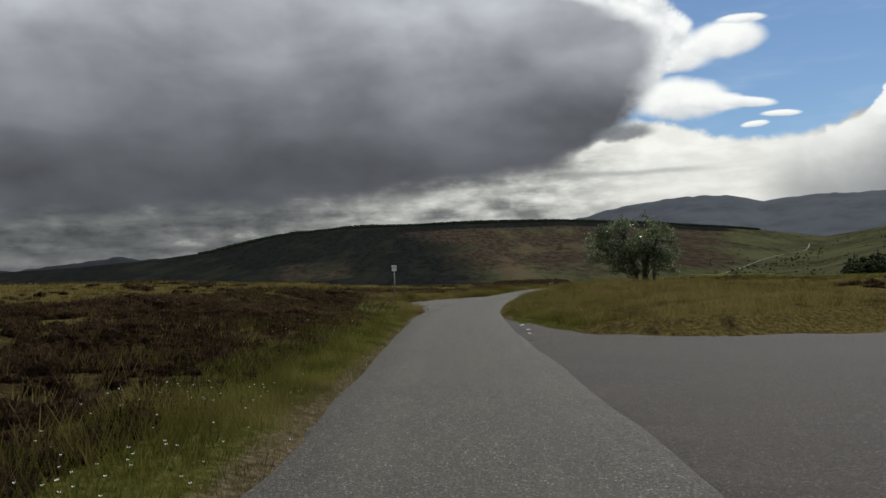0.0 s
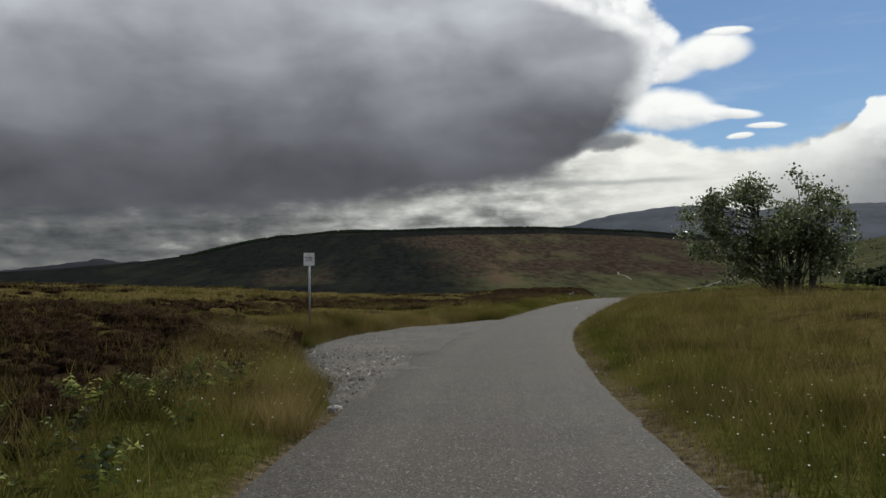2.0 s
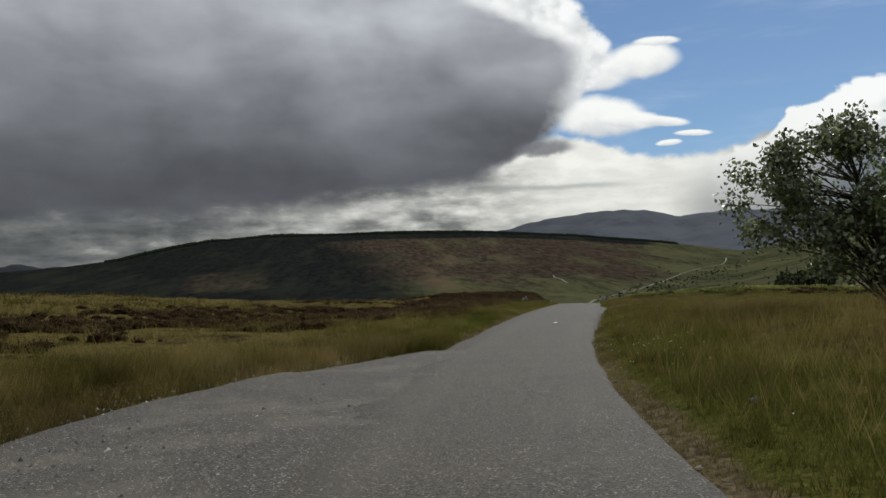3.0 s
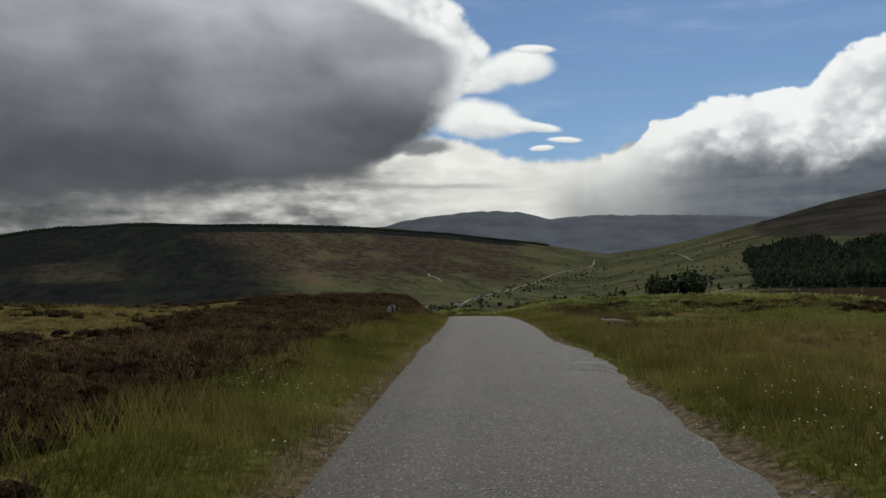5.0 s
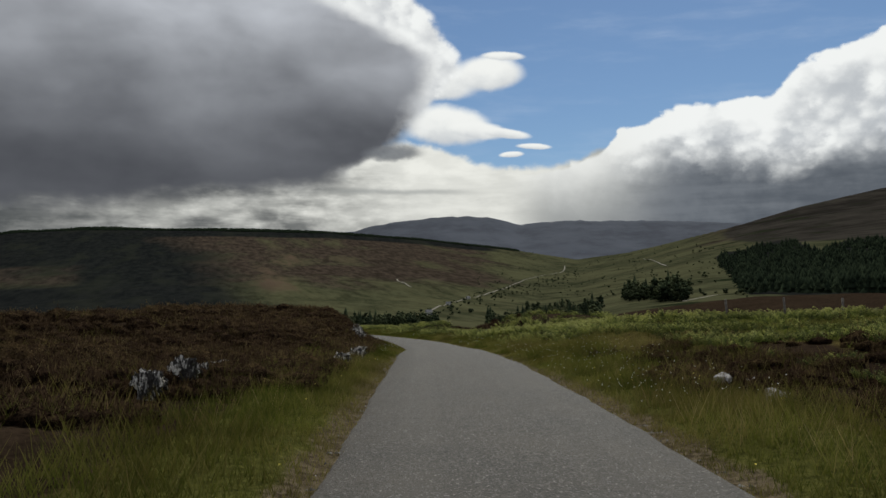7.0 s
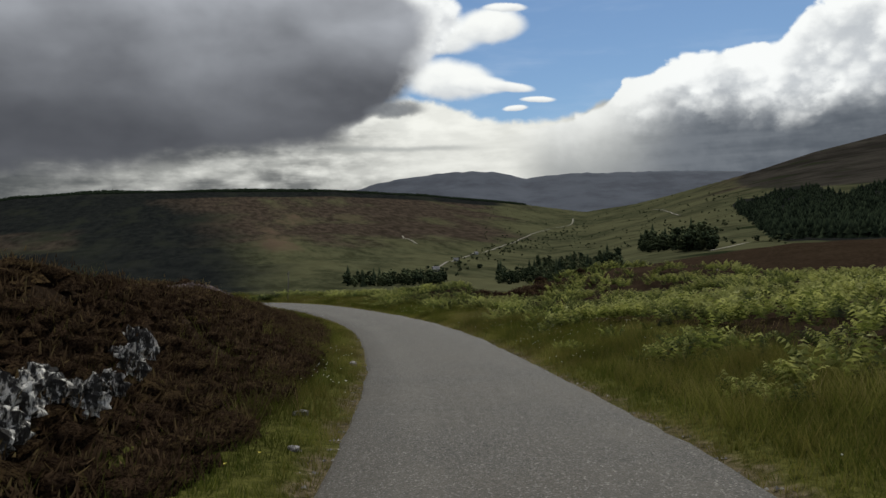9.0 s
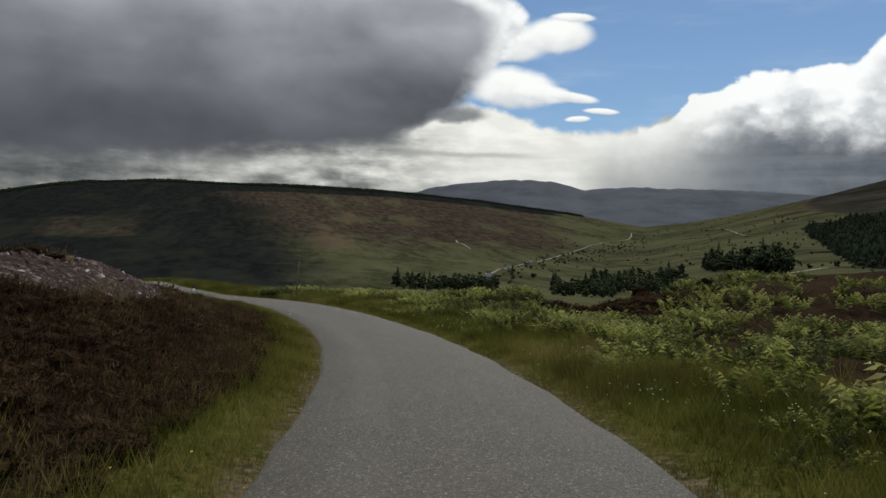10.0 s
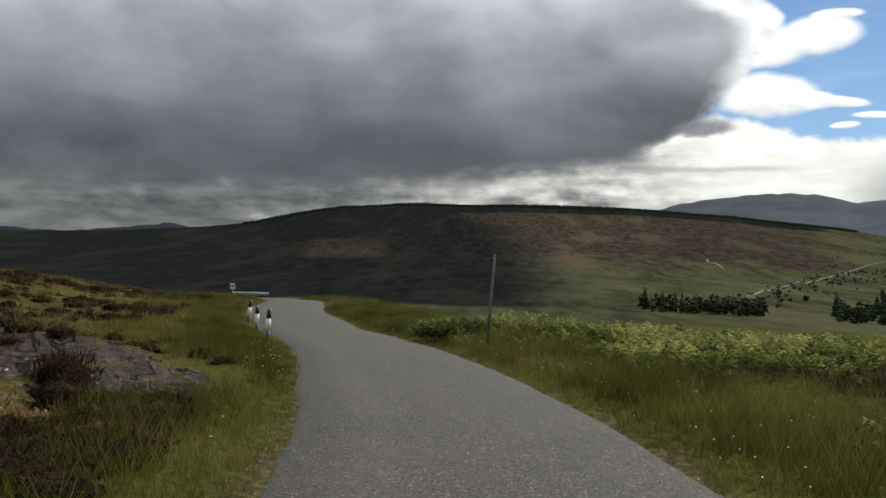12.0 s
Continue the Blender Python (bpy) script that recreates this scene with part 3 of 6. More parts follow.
def plant_top(a):
    """Upper edge of the plantation on the right-hand slope, in degrees above the road."""
    return np.interp(a, [37.4, 38.2, 39.6, 41.6, 42.8, 43.6, 44.3, 45.2, 46, 48, 52, 62], [2.1, 2.5, 2.9, 3.2, 3.4, 3.0, 2.5, 3.0, 3.4, 3.2, 3.3, 2.6]) + 0.35 * fbm(a, a * 0 + 3.0, 1.4, 3)


def build_ground():
    gx, gy = stretched(-14, 46, 0.45, -420, 460, 1.07), stretched(-4, 196, 0.6, -300, 460, 1.07)
    X, Y = np.meshgrid(gx, gy, indexing="ij")
    Z = ground_height(X, Y) - 8.0 * smooth(np.hypot(X - CX, Y - CY), 330, 390)
    d, k, rz = fold(X, Y)
    cy, ad = CL[k, 1], np.abs(d)
    left = d < 0
    away, bearing = np.hypot(X - CX, Y - CY).ravel(), np.degrees(np.arctan2(X - CX, Y - CY)).ravel()
    green = smooth(ad, 4.4, 2.8) * 0.9 + 0.8 * (~left) * smooth(cy, 100, 125) * smooth(ad, 40, 20) + 0.9 * smooth(away, 130, 220)
    green = green + 0.9 * (~left) * smooth(cy, 84, 94) * smooth(cy, 150, 110) * smooth(ad, 7, 11)
    ragged = fbm(X, Y, 22, 4).ravel()
    heath_strip = smooth(bearing + 3 * ragged, 27, 30) * smooth(away + 9 * ragged, 56, 68)
    green = green * (1 - heath_strip)
    heather = left * smooth(ad, 2.8, 4.2) * (0.1 + 0.9 * smooth(cy, 78, 96) * smooth(cy, 166, 150)) * smooth(ad, 17, 9)
    heather = heather + left * smooth(cy, 48, 36) * smooth(ad, 3.0, 4.0) * smooth(ad, 12, 8) * 0.45
    heather = heather + heath_strip + 0.8 * (~left) * smooth(cy, 88, 94) * smooth(cy, 112, 106) * smooth(ad, 3.2, 4.2) * smooth(ad, 8.5, 6.5)
    # heather colour darkens the ground in the gaps under the bracken
    heather = heather + 0.9 * (~left) * smooth(cy, 114, 124) * smooth(cy, 184, 176) * smooth(ad, 4.6, 6.2) * smooth(ad, 24, 18)
    edge = smooth(ad, 2.35, 1.85) * (1 - 0.35 * smooth(cy, 100, 120))
    stone = left * smooth(cy, 128, 142) * smooth(cy, 178, 168) * smooth(ad, 4.2, 5.8) * smooth(ad, 22, 12) * 0.9
    V = np.stack([X.ravel(), Y.ravel(), Z.ravel()], 1)
    ob = link_mesh("ground", V, grid_faces(len(gx), len(gy)), M_GROUND, attrs={"green": green, "heather": heather, "stone": stone, "edge": edge})
    tagged(ob, "rough moorland of brown heather and yellow grass", "ground", kind="structure")
    # hills that close the view on all sides
    az = np.concatenate([np.linspace(-180, -45, 60, endpoint=False), np.linspace(-45, 62, 520, endpoint=False), np.linspace(62, 180, 50)])
    rr = np.concatenate([np.linspace(300, 700, 30, endpoint=False), np.linspace(700, 2400, 84, endpoint=False), np.linspace(2400, 2690, 6)])
    A, R = np.meshgrid(np.radians(az), rr, indexing="ij")
    X, Y = CX + R * np.sin(A), CY + R * np.cos(A)
    Z = far_height(X, Y) - 1.5 * smooth(R, 340, 300)
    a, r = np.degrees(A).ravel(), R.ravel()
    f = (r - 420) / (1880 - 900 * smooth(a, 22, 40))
    # left: plantation with cloud shade put into its colour; crest: plantation alone
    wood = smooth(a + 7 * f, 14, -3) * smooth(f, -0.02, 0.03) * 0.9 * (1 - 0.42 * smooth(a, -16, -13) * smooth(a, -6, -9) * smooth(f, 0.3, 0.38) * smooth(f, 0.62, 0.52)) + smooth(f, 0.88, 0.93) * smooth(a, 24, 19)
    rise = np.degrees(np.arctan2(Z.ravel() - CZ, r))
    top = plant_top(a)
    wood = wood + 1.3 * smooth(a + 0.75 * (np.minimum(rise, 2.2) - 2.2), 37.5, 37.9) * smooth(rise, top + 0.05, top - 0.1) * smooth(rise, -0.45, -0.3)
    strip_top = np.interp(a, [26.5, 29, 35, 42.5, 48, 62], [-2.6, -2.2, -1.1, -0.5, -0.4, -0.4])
    # low strip is heath; on the upper right ridge it paints cloud shade
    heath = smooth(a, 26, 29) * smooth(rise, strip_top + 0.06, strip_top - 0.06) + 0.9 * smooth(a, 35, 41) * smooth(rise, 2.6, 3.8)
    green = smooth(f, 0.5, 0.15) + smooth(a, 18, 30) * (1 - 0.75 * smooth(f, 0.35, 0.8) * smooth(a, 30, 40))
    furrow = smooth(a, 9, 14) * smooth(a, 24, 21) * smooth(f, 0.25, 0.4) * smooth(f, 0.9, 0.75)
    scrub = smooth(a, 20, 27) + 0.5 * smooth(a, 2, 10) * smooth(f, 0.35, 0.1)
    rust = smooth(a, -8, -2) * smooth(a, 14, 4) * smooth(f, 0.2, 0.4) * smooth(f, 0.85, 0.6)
    V = np.stack([X.ravel(), Y.ravel(), Z.ravel()], 1)
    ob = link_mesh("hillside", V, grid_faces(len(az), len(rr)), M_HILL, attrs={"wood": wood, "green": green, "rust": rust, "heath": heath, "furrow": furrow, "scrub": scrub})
    tagged(ob, "long heather hill with dark crest plantation and painted cloud shade", "hill", kind="structure")
    # distant mountains, their haze put into the blue-grey colour
    az = np.linspace(-36, 60, 260)
    prof = np.interp(az, [-36, -30, -27, -24.6, -22, -18, 0, 8.5, 11, 14, 18, 21.2, 23.6, 27, 34, 39, 46, 60], [0.5, 0.6, 0.8, 1.0, 1.2, 1.6, 3.5, 3.9, 4.6, 5.2, 5.6, 5.6, 4.95, 5.2, 5.05, 4.7, 4.2, 3.5])
    prof = prof + np.array([0.14 * noise.noise((a * 0.5, 3.0, 0.0)) + 0.10 * noise.noise((a * 1.4, 9.0, 0.0)) + 0.05 * noise.noise((a * 3.9, 1.0, 0.0)) for a in az])
    rr = np.linspace(3000, 4300, 30)
    A, R = np.meshgrid(np.radians(az), rr, indexing="ij")
    X, Y = CX + R * np.sin(A), CY + R * np.cos(A)
    f = (R - 3000) / 1200
    Z = CZ + R * np.tan(np.radians(np.where(f < 1, prof[:, None] * (0.1 + 0.9 * np.minimum(f, 1) ** 0.8), prof[:, None] - (f - 1) * 4))) + fbm(X, Y, 420, 5) * 40 * np.clip(1 - f, 0, 1)
    V = np.stack([X.ravel(), Y.ravel(), Z.ravel()], 1)
    n = len(V)
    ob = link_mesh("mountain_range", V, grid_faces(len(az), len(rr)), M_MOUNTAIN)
    tagged(ob, "distant mountains under low cloud, haze painted into their blue-grey", "mountain", kind="structure")
    # dark peaks behind the long hill's lower end, cloud shade put into their colour
    az = np.linspace(-62, -14, 150)
    prof = np.interp(az, [-62, -50, -44, -40, -36, -31, -28, -26, -24.4, -23, -20, -14], [1.2, 1.5, 1.9, 1.5, 1.8, 1.6, 1.95, 2.2, 2.5, 2.3, 2.2, 2.2])
    prof = prof + np.array([0.12 * noise.noise((a * 0.9, 5.0, 0.0)) + 0.08 * noise.noise((a * 2.3, 2.0, 0.0)) for a in az])
    rr = np.linspace(2700, 2980, 12)
    A, R = np.meshgrid(np.radians(az), rr, indexing="ij")
    X, Y = CX + R * np.sin(A), CY + R * np.cos(A)
    f = (R - 2700) / 250
    Z = CZ + R * np.tan(np.radians(np.where(f < 1, prof[:, None] * np.minimum(f, 1) ** 0.8, prof[:, None] - (f - 1) * 6)))
    ob = link_mesh("mountain_range", np.stack([X.ravel(), Y.ravel(), Z.ravel()], 1), grid_faces(len(az), len(rr)), M_SHADED_RANGE)
    tagged(ob, "mountains with a pointed peak, cloud shade painted into their dark colour", "mountain", kind="structure")


def build_road():
    """The road's strip, cambered, with ragged edges."""
    lat = np.array([-1, -0.93, -0.6, -0.2, 0.2, 0.6, 0.93, 1.0])
    V = []
    for i, (x, y, z) in enumerate(CL):
        wob_l = HALF + 0.10 * noise.noise((0.35 * CS[i], 0, 0)) + 0.05 * noise.noise((1.7 * CS[i], 4, 0))
        wob_r = HALF + 0.10 * noise.noise((0.35 * CS[i], 9, 0)) + 0.05 * noise.noise((1.7 * CS[i], 14, 0))
        wob_l += 0.2 * float(smooth(y, 22, 30) * smooth(y, 52, 42))
        for u in lat:
            w = (wob_l if u < 0 else wob_r) * u
            V.append((x + NRM[i, 0] * w, y + NRM[i, 1] * w, z + 0.03 * (1 - u * u) - (0.10 if abs(u) == 1 else 0)))
    ob = link_mesh("road", np.array(V), grid_faces(len(CL), len(lat)), M_ROAD, attrs={"across": np.tile(lat, len(CL))})
    tagged(ob, "narrow grey single-track road of worn chippings", "road", kind="structure")


def patch(name, outline, mat, lift, label, category):
    """A level surface beside the road, laid on the road's height, inside an outline."""
    bm = bmesh.new()
    ring = []
    for (x0, y0), (x1, y1) in zip(outline, outline[1:] + outline[:1]):
        n = max(1, int(math.hypot(x1 - x0, y1 - y0) / 0.35))
        ring += [(x0 + (x1 - x0) * i / n, y0 + (y1 - y0) * i / n) for i in range(n)]
    ring = np.array(ring)
    for _ in range(10):
        ring = 0.5 * ring + 0.25 * np.roll(ring, 1, 0) + 0.25 * np.roll(ring, -1, 0)
    ring = [(x + 0.22 * noise.noise((x * 0.9, y * 0.9, 0)) + 0.1 * noise.noise((x * 3, y * 3, 5)), y + 0.1 * noise.noise((x * 2, y * 2, 9))) for x, y in ring]
    vs = [bm.verts.new((x, y, 0)) for x, y in ring]
    f = bm.faces.new(vs)
    bmesh.ops.triangulate(bm, faces=[f])
    for _ in range(4):
        long = [e for e in bm.edges if e.calc_length() > 0.9]
        if long:
            bmesh.ops.subdivide_edges(bm, edges=long, cuts=1)
        bmesh.ops.triangulate(bm, faces=bm.faces[:])
    bm.verts.ensure_lookup_table()
    xy = np.array([(v.co.x, v.co.y) for v in bm.verts])
    rz = np.interp(xy[:, 1], CL[:, 1], CL[:, 2])
    for v, z in zip(bm.verts, rz):
        v.co.z = z + lift + 0.02 * noise.noise((v.co.x * 0.6, v.co.y * 0.6, 0)) - (0.12 if v.is_boundary else 0)
    bmesh.ops.recalc_face_normals(bm, faces=bm.faces[:])
    me = bpy.data.meshes.new(name)
    bm.to_mesh(me)
    bm.free()
    me.materials.append(mat)
    if me.polygons[0].normal.z < 0:
        me.flip_normals()
    me.polygons.foreach_set("use_smooth", [True] * len(me.polygons))
    return tagged(new(name, me), label, category, kind="structure")


build_ground()
build_road()
patch("side_road", [(1.2, -30), (1.2, 10), (1.4, 20), (1.6, 29.4), (2.7, 28.9), (3.6, 23.2), (4.4, 20.3), (5.7, 18.8), (7.1, 18.4), (9.2, 18.7), (12, 19.3), (30, 24), (34, 8), (12, -2), (9, -12), (6, -30)],
      M_SIDE, -0.05, "mouth of a side road in smooth brown-grey tarmac", "road")
patch("passing_place", [(-0.95, 35.0), (-1.15, 37.2), (-1.55, 38.6), (-2.05, 40), (-2.7, 42.6), (-2.9, 44.4), (-2.9, 47), (-2.25, 50.4), (-0.65, 53.4), (1.0, 55.6), (3.0, 57.8), (4.6, 60), (4.9, 59), (2.6, 52), (1.2, 46), (0.3, 40), (-0.3, 35)],
      M_GRAVEL, 0.016, "passing place of loose pale gravel beside the road", "passing place")
patch("passing_place", [(7.4, 60), (8.2, 62.5), (9.3, 65), (10.6, 68.8), (11.7, 72), (12.9, 75.5), (14.3, 79), (15.1, 81.5), (15.7, 84), (16.1, 87), (16.2, 89.5), (15.0, 87.5), (13.6, 83), (11.6, 76.5), (9.6, 70.5), (7.6, 63.5)],
      M_GRAVEL, 0.016, "narrow gravel widening at the edge of the road", "passing place")


# ================= vegetation and things: materials =================
def leaf_material(name, cols, through=0.3, rough=0.6, gloss=0.0, dry=None):
    """Blades and leaves: colour by a tone on the mesh, part of the light goes through."""
    m, nt, bsdf = material(name)
    nt.nodes.remove(bsdf)
    tone = attr_val(nt, "tone")
    ramp = nt.nodes.new("ShaderNodeValToRGB")
    els = ramp.color_ramp.elements
    while len(els) < len(cols):
        els.new(0.5)
    for i, (e, c) in enumerate(zip(els, cols)):
        e.position, e.color = i / (len(cols) - 1), (*c, 1)
    nt.links.new(tone.sock, ramp.inputs[0])
    patchy = noise_val(place_of(nt), 0.7, 3).step(0.3, 0.7, 0.6, 1.35)
    tint = ramp.outputs[0]
    if dry:
        spot = (noise_val(place_of(nt), 0.45, 4, 0.6) * 0.7 + tone * 0.3).step(0.44, 0.60) * dry[1]
        tint = mix_col(spot, tint, dry[0])
    sc = nt.nodes.new("ShaderNodeVectorMath")
    sc.operation = "SCALE"
    nt.links.new(tint, sc.inputs[0])
    nt.links.new(patchy.sock, sc.inputs["Scale"])
    d, t, g = nt.nodes.new("ShaderNodeBsdfDiffuse"), nt.nodes.new("ShaderNodeBsdfTranslucent"), nt.nodes.new("ShaderNodeBsdfGlossy")
    g.inputs["Roughness"].default_value = rough
    g.inputs["Color"].default_value = (0.6, 0.6, 0.6, 1)
    nt.links.new(sc.outputs[0], d.inputs[0])
    nt.links.new(sc.outputs[0], t.inputs[0])
    mix, mix2 = nt.nodes.new("ShaderNodeMixShader"), nt.nodes.new("ShaderNodeMixShader")
    mix.inputs[0].default_value, mix2.inputs[0].default_value = through, gloss
    nt.links.new(d.outputs[0], mix.inputs[1])
    nt.links.new(t.outputs[0], mix.inputs[2])
    nt.links.new(mix.outputs[0], mix2.inputs[1])
    nt.links.new(g.outputs[0], mix2.inputs[2])
    nt.links.new(mix2.outputs[0], nt.nodes["Material Output"].inputs[0])
    return m


M_GRASS = leaf_material("verge_grass", [(0.040, 0.052, 0.010), (0.082, 0.092, 0.016), (0.142, 0.135, 0.034), (0.225, 0.19, 0.085)], 0.4, dry=((0.125, 0.092, 0.028), 0.38))
M_STRAW = leaf_material("moor_grass", [(0.042, 0.044, 0.011), (0.098, 0.090, 0.022), (0.178, 0.147, 0.046), (0.33, 0.27, 0.14)], 0.35, dry=((0.17, 0.113, 0.045), 0.4))
M_PASTURE = leaf_material("pasture_grass", [(0.050, 0.062, 0.013), (0.105, 0.122, 0.024), (0.17, 0.18, 0.042), (0.25, 0.235, 0.08)], 0.35)
M_HEATH = leaf_material("heather", [(0.019, 0.0118, 0.007), (0.048, 0.030, 0.018), (0.092, 0.061, 0.034), (0.150, 0.118, 0.046)], 0.25)
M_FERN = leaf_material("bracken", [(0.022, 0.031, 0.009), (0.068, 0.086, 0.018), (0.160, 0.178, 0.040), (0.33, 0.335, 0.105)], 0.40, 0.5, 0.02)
M_LEAF = leaf_material("tree_leaf", [(0.030, 0.045, 0.015), (0.075, 0.105, 0.034), (0.165, 0.20, 0.080), (0.38, 0.41, 0.27)], 0.35, 0.3, 0.10)
M_WOODS = leaf_material("far_foliage", [(0.011, 0.016, 0.010), (0.022, 0.030, 0.017), (0.042, 0.052, 0.027), (0.07, 0.08, 0.04)], 0.0)
M_PETAL = plain("petals", (0.75, 0.74, 0.66), (0.85, 0.84, 0.78), 60, 0.7)
M_PETAL_Y = plain("yellow_petals", (0.7, 0.55, 0.05), (0.8, 0.68, 0.12), 60, 0.7)
M_BARK = plain("bark", (0.03, 0.025, 0.02), (0.10, 0.09, 0.075), 14, 0.9, bump=0.7, dist=0.03)
M_ROCK = plain("grey_rock", (0.025, 0.022, 0.0215), (0.105, 0.092, 0.090), 6, 0.9, bump=0.9, dist=0.08)
M_QUARTZ = plain("pale_rock", (0.10, 0.09, 0.085), (0.34, 0.32, 0.305), 11, 0.8, bump=0.9, dist=0.06, lo=0.42, hi=0.6)
M_GALV = plain("galvanised_steel", (0.28, 0.29, 0.30), (0.42, 0.43, 0.44), 18, 0.5, 0.6, 0.1)
M_WHITE = plain("weathered_white_paint", (0.60, 0.60, 0.57), (0.78, 0.78, 0.75), 16, 0.55, bump=0.1)
M_BLACK = plain("black_paint", (0.010, 0.010, 0.012), (0.03, 0.03, 0.03), 16, 0.5, bump=0.1)
M_BACK = plain("sign_aluminium", (0.2, 0.2, 0.2), (0.3, 0.3, 0.3), 16, 0.5, 0.5)
M_RED = plain("red_reflector", (0.45, 0.05, 0.04), (0.6, 0.10, 0.08), 30, 0.3)
M_TIMBER = plain("weathered_timber", (0.06, 0.052, 0.045), (0.17, 0.155, 0.135), 12, 0.85, bump=0.6, dist=0.02)
M_TRACK = plain("pale_track", (0.13, 0.12, 0.095), (0.22, 0.20, 0.16), 0.05, 0.9)
M_WALLP = plain("harled_wall", (0.40, 0.39, 0.36), (0.52, 0.51, 0.48), 1.5, 0.9)
M_SLATE = plain("slate_roof", (0.06, 0.06, 0.07), (0.12, 0.12, 0.13), 1.0, 0.7)
M_GLASS = plain("dark_pane", (0.02, 0.025, 0.03), (0.05, 0.055, 0.06), 3.0, 0.15)


def part(name, bm, mat, parent, label="", shade=False):
    me = bpy.data.meshes.new(name)
    bm.to_mesh(me)
    bm.free()
    me.materials.append(mat)
    if shade:
        me.polygons.foreach_set("use_smooth", [True] * len(me.polygons))
    ob = new(name, me)
    ob.parent = parent
    if label:
        ob["label"] = label
    return ob


def thing(name, x, y, z, label, category, group="", turn=0.0):
    ob = new(name)
    ob.empty_display_size = 0.2
    ob.matrix_world = pose(x, y, z, 0, 0, turn)
    return tagged(ob, label, category, group)


def box(cx, cy, cz, sx, sy, sz, bevel=0.0):
    bm = bmesh.new()
    bmesh.ops.create_cube(bm, size=1.0, matrix=Matrix.Translation((cx, cy, cz)) @ Matrix.Diagonal((sx, sy, sz, 1)))
    if bevel:
        bmesh.ops.bevel(bm, geom=bm.edges[:], offset=bevel, segments=2, affect="EDGES")
    return bm


def rod(r0, r1, z0, z1, sides=14, cx=0.0, cy=0.0, bevel=0.0):
    bm = bmesh.new()
    bmesh.ops.create_cone(bm, cap_ends=True, segments=sides, radius1=r0, radius2=r1, depth=z1 - z0, matrix=Matrix.Translation((cx, cy, (z0 + z1) / 2)))
    if bevel:
        rim = [e for e in bm.edges if abs(e.verts[0].co.z - z1) < 1e-5 and abs(e.verts[1].co.z - z1) < 1e-5]
        bmesh.ops.bevel(bm, geom=rim, offset=bevel, segments=2, affect="EDGES")
    return bm


def height_at(x, y):
    return float(ground_height(np.array([x]), np.array([y]))[0])


# ================= the tree =================
def tubes(paths, sides=6):
    """Tapered tubes along paths of (point, radius); vertices and triangles."""
    V, F, n = [], [], 0
    for path in paths:
        for i, (p, r) in enumerate(path):
            q = path[min(i + 1, len(path) - 1)][0] - path[max(i - 1, 0)][0]
            q = q / (np.linalg.norm(q) + 1e-9)
            a = np.cross(q, (0.3, 0.9, 0.1))
            a /= np.linalg.norm(a) + 1e-9
            b = np.cross(q, a)
            for s in range(sides):
                w = 2 * math.pi * s / sides
                V.append(p + r * (math.cos(w) * a + math.sin(w) * b))
        for i in range(len(path) - 1):
            for s in range(sides):
                t = (s + 1) % sides
                a0, a1, b0, b1 = n + i * sides + s, n + i * sides + t, n + (i + 1) * sides + s, n + (i + 1) * sides + t
                F += [(a0, a1, b1), (a0, b1, b0)]
        n += len(path) * sides
    return np.array(V), np.array(F)


def leaf_cloud(centres, rng, per, spread, size):
    """Small folded leaves round each centre: two triangles each."""
    n = len(centres) * per
    c = np.repeat(centres, per, 0) + rng.normal(0, spread, (n, 3)) * np.array([1, 1, 0.8])
    d = rng.normal(0, 1, (n, 3))
    d[:, 2] -= 0.25
    d /= np.linalg.norm(d, axis=1)[:, None]
    s = np.cross(d, rng.normal(0, 1, (n, 3)))
    s /= np.linalg.norm(s, axis=1)[:, None] + 1e-9
    up = np.cross(d, s)
    L = size * rng.uniform(0.7, 1.35, n)[:, None]
    V = np.stack([c, c + 0.5 * L * d + 0.36 * L * s + 0.1 * L * up, c + L * d, c + 0.5 * L * d - 0.36 * L * s + 0.1 * L * up], 1).reshape(-1, 3)
    i = np.arange(n)[:, None] * 4
    F = np.concatenate([i + [0, 1, 2], i + [0, 2, 3]], 0)
    tone = np.repeat(np.clip(rng.normal(0.48, 0.30, n), 0, 1), 4)
    return V, F, tone


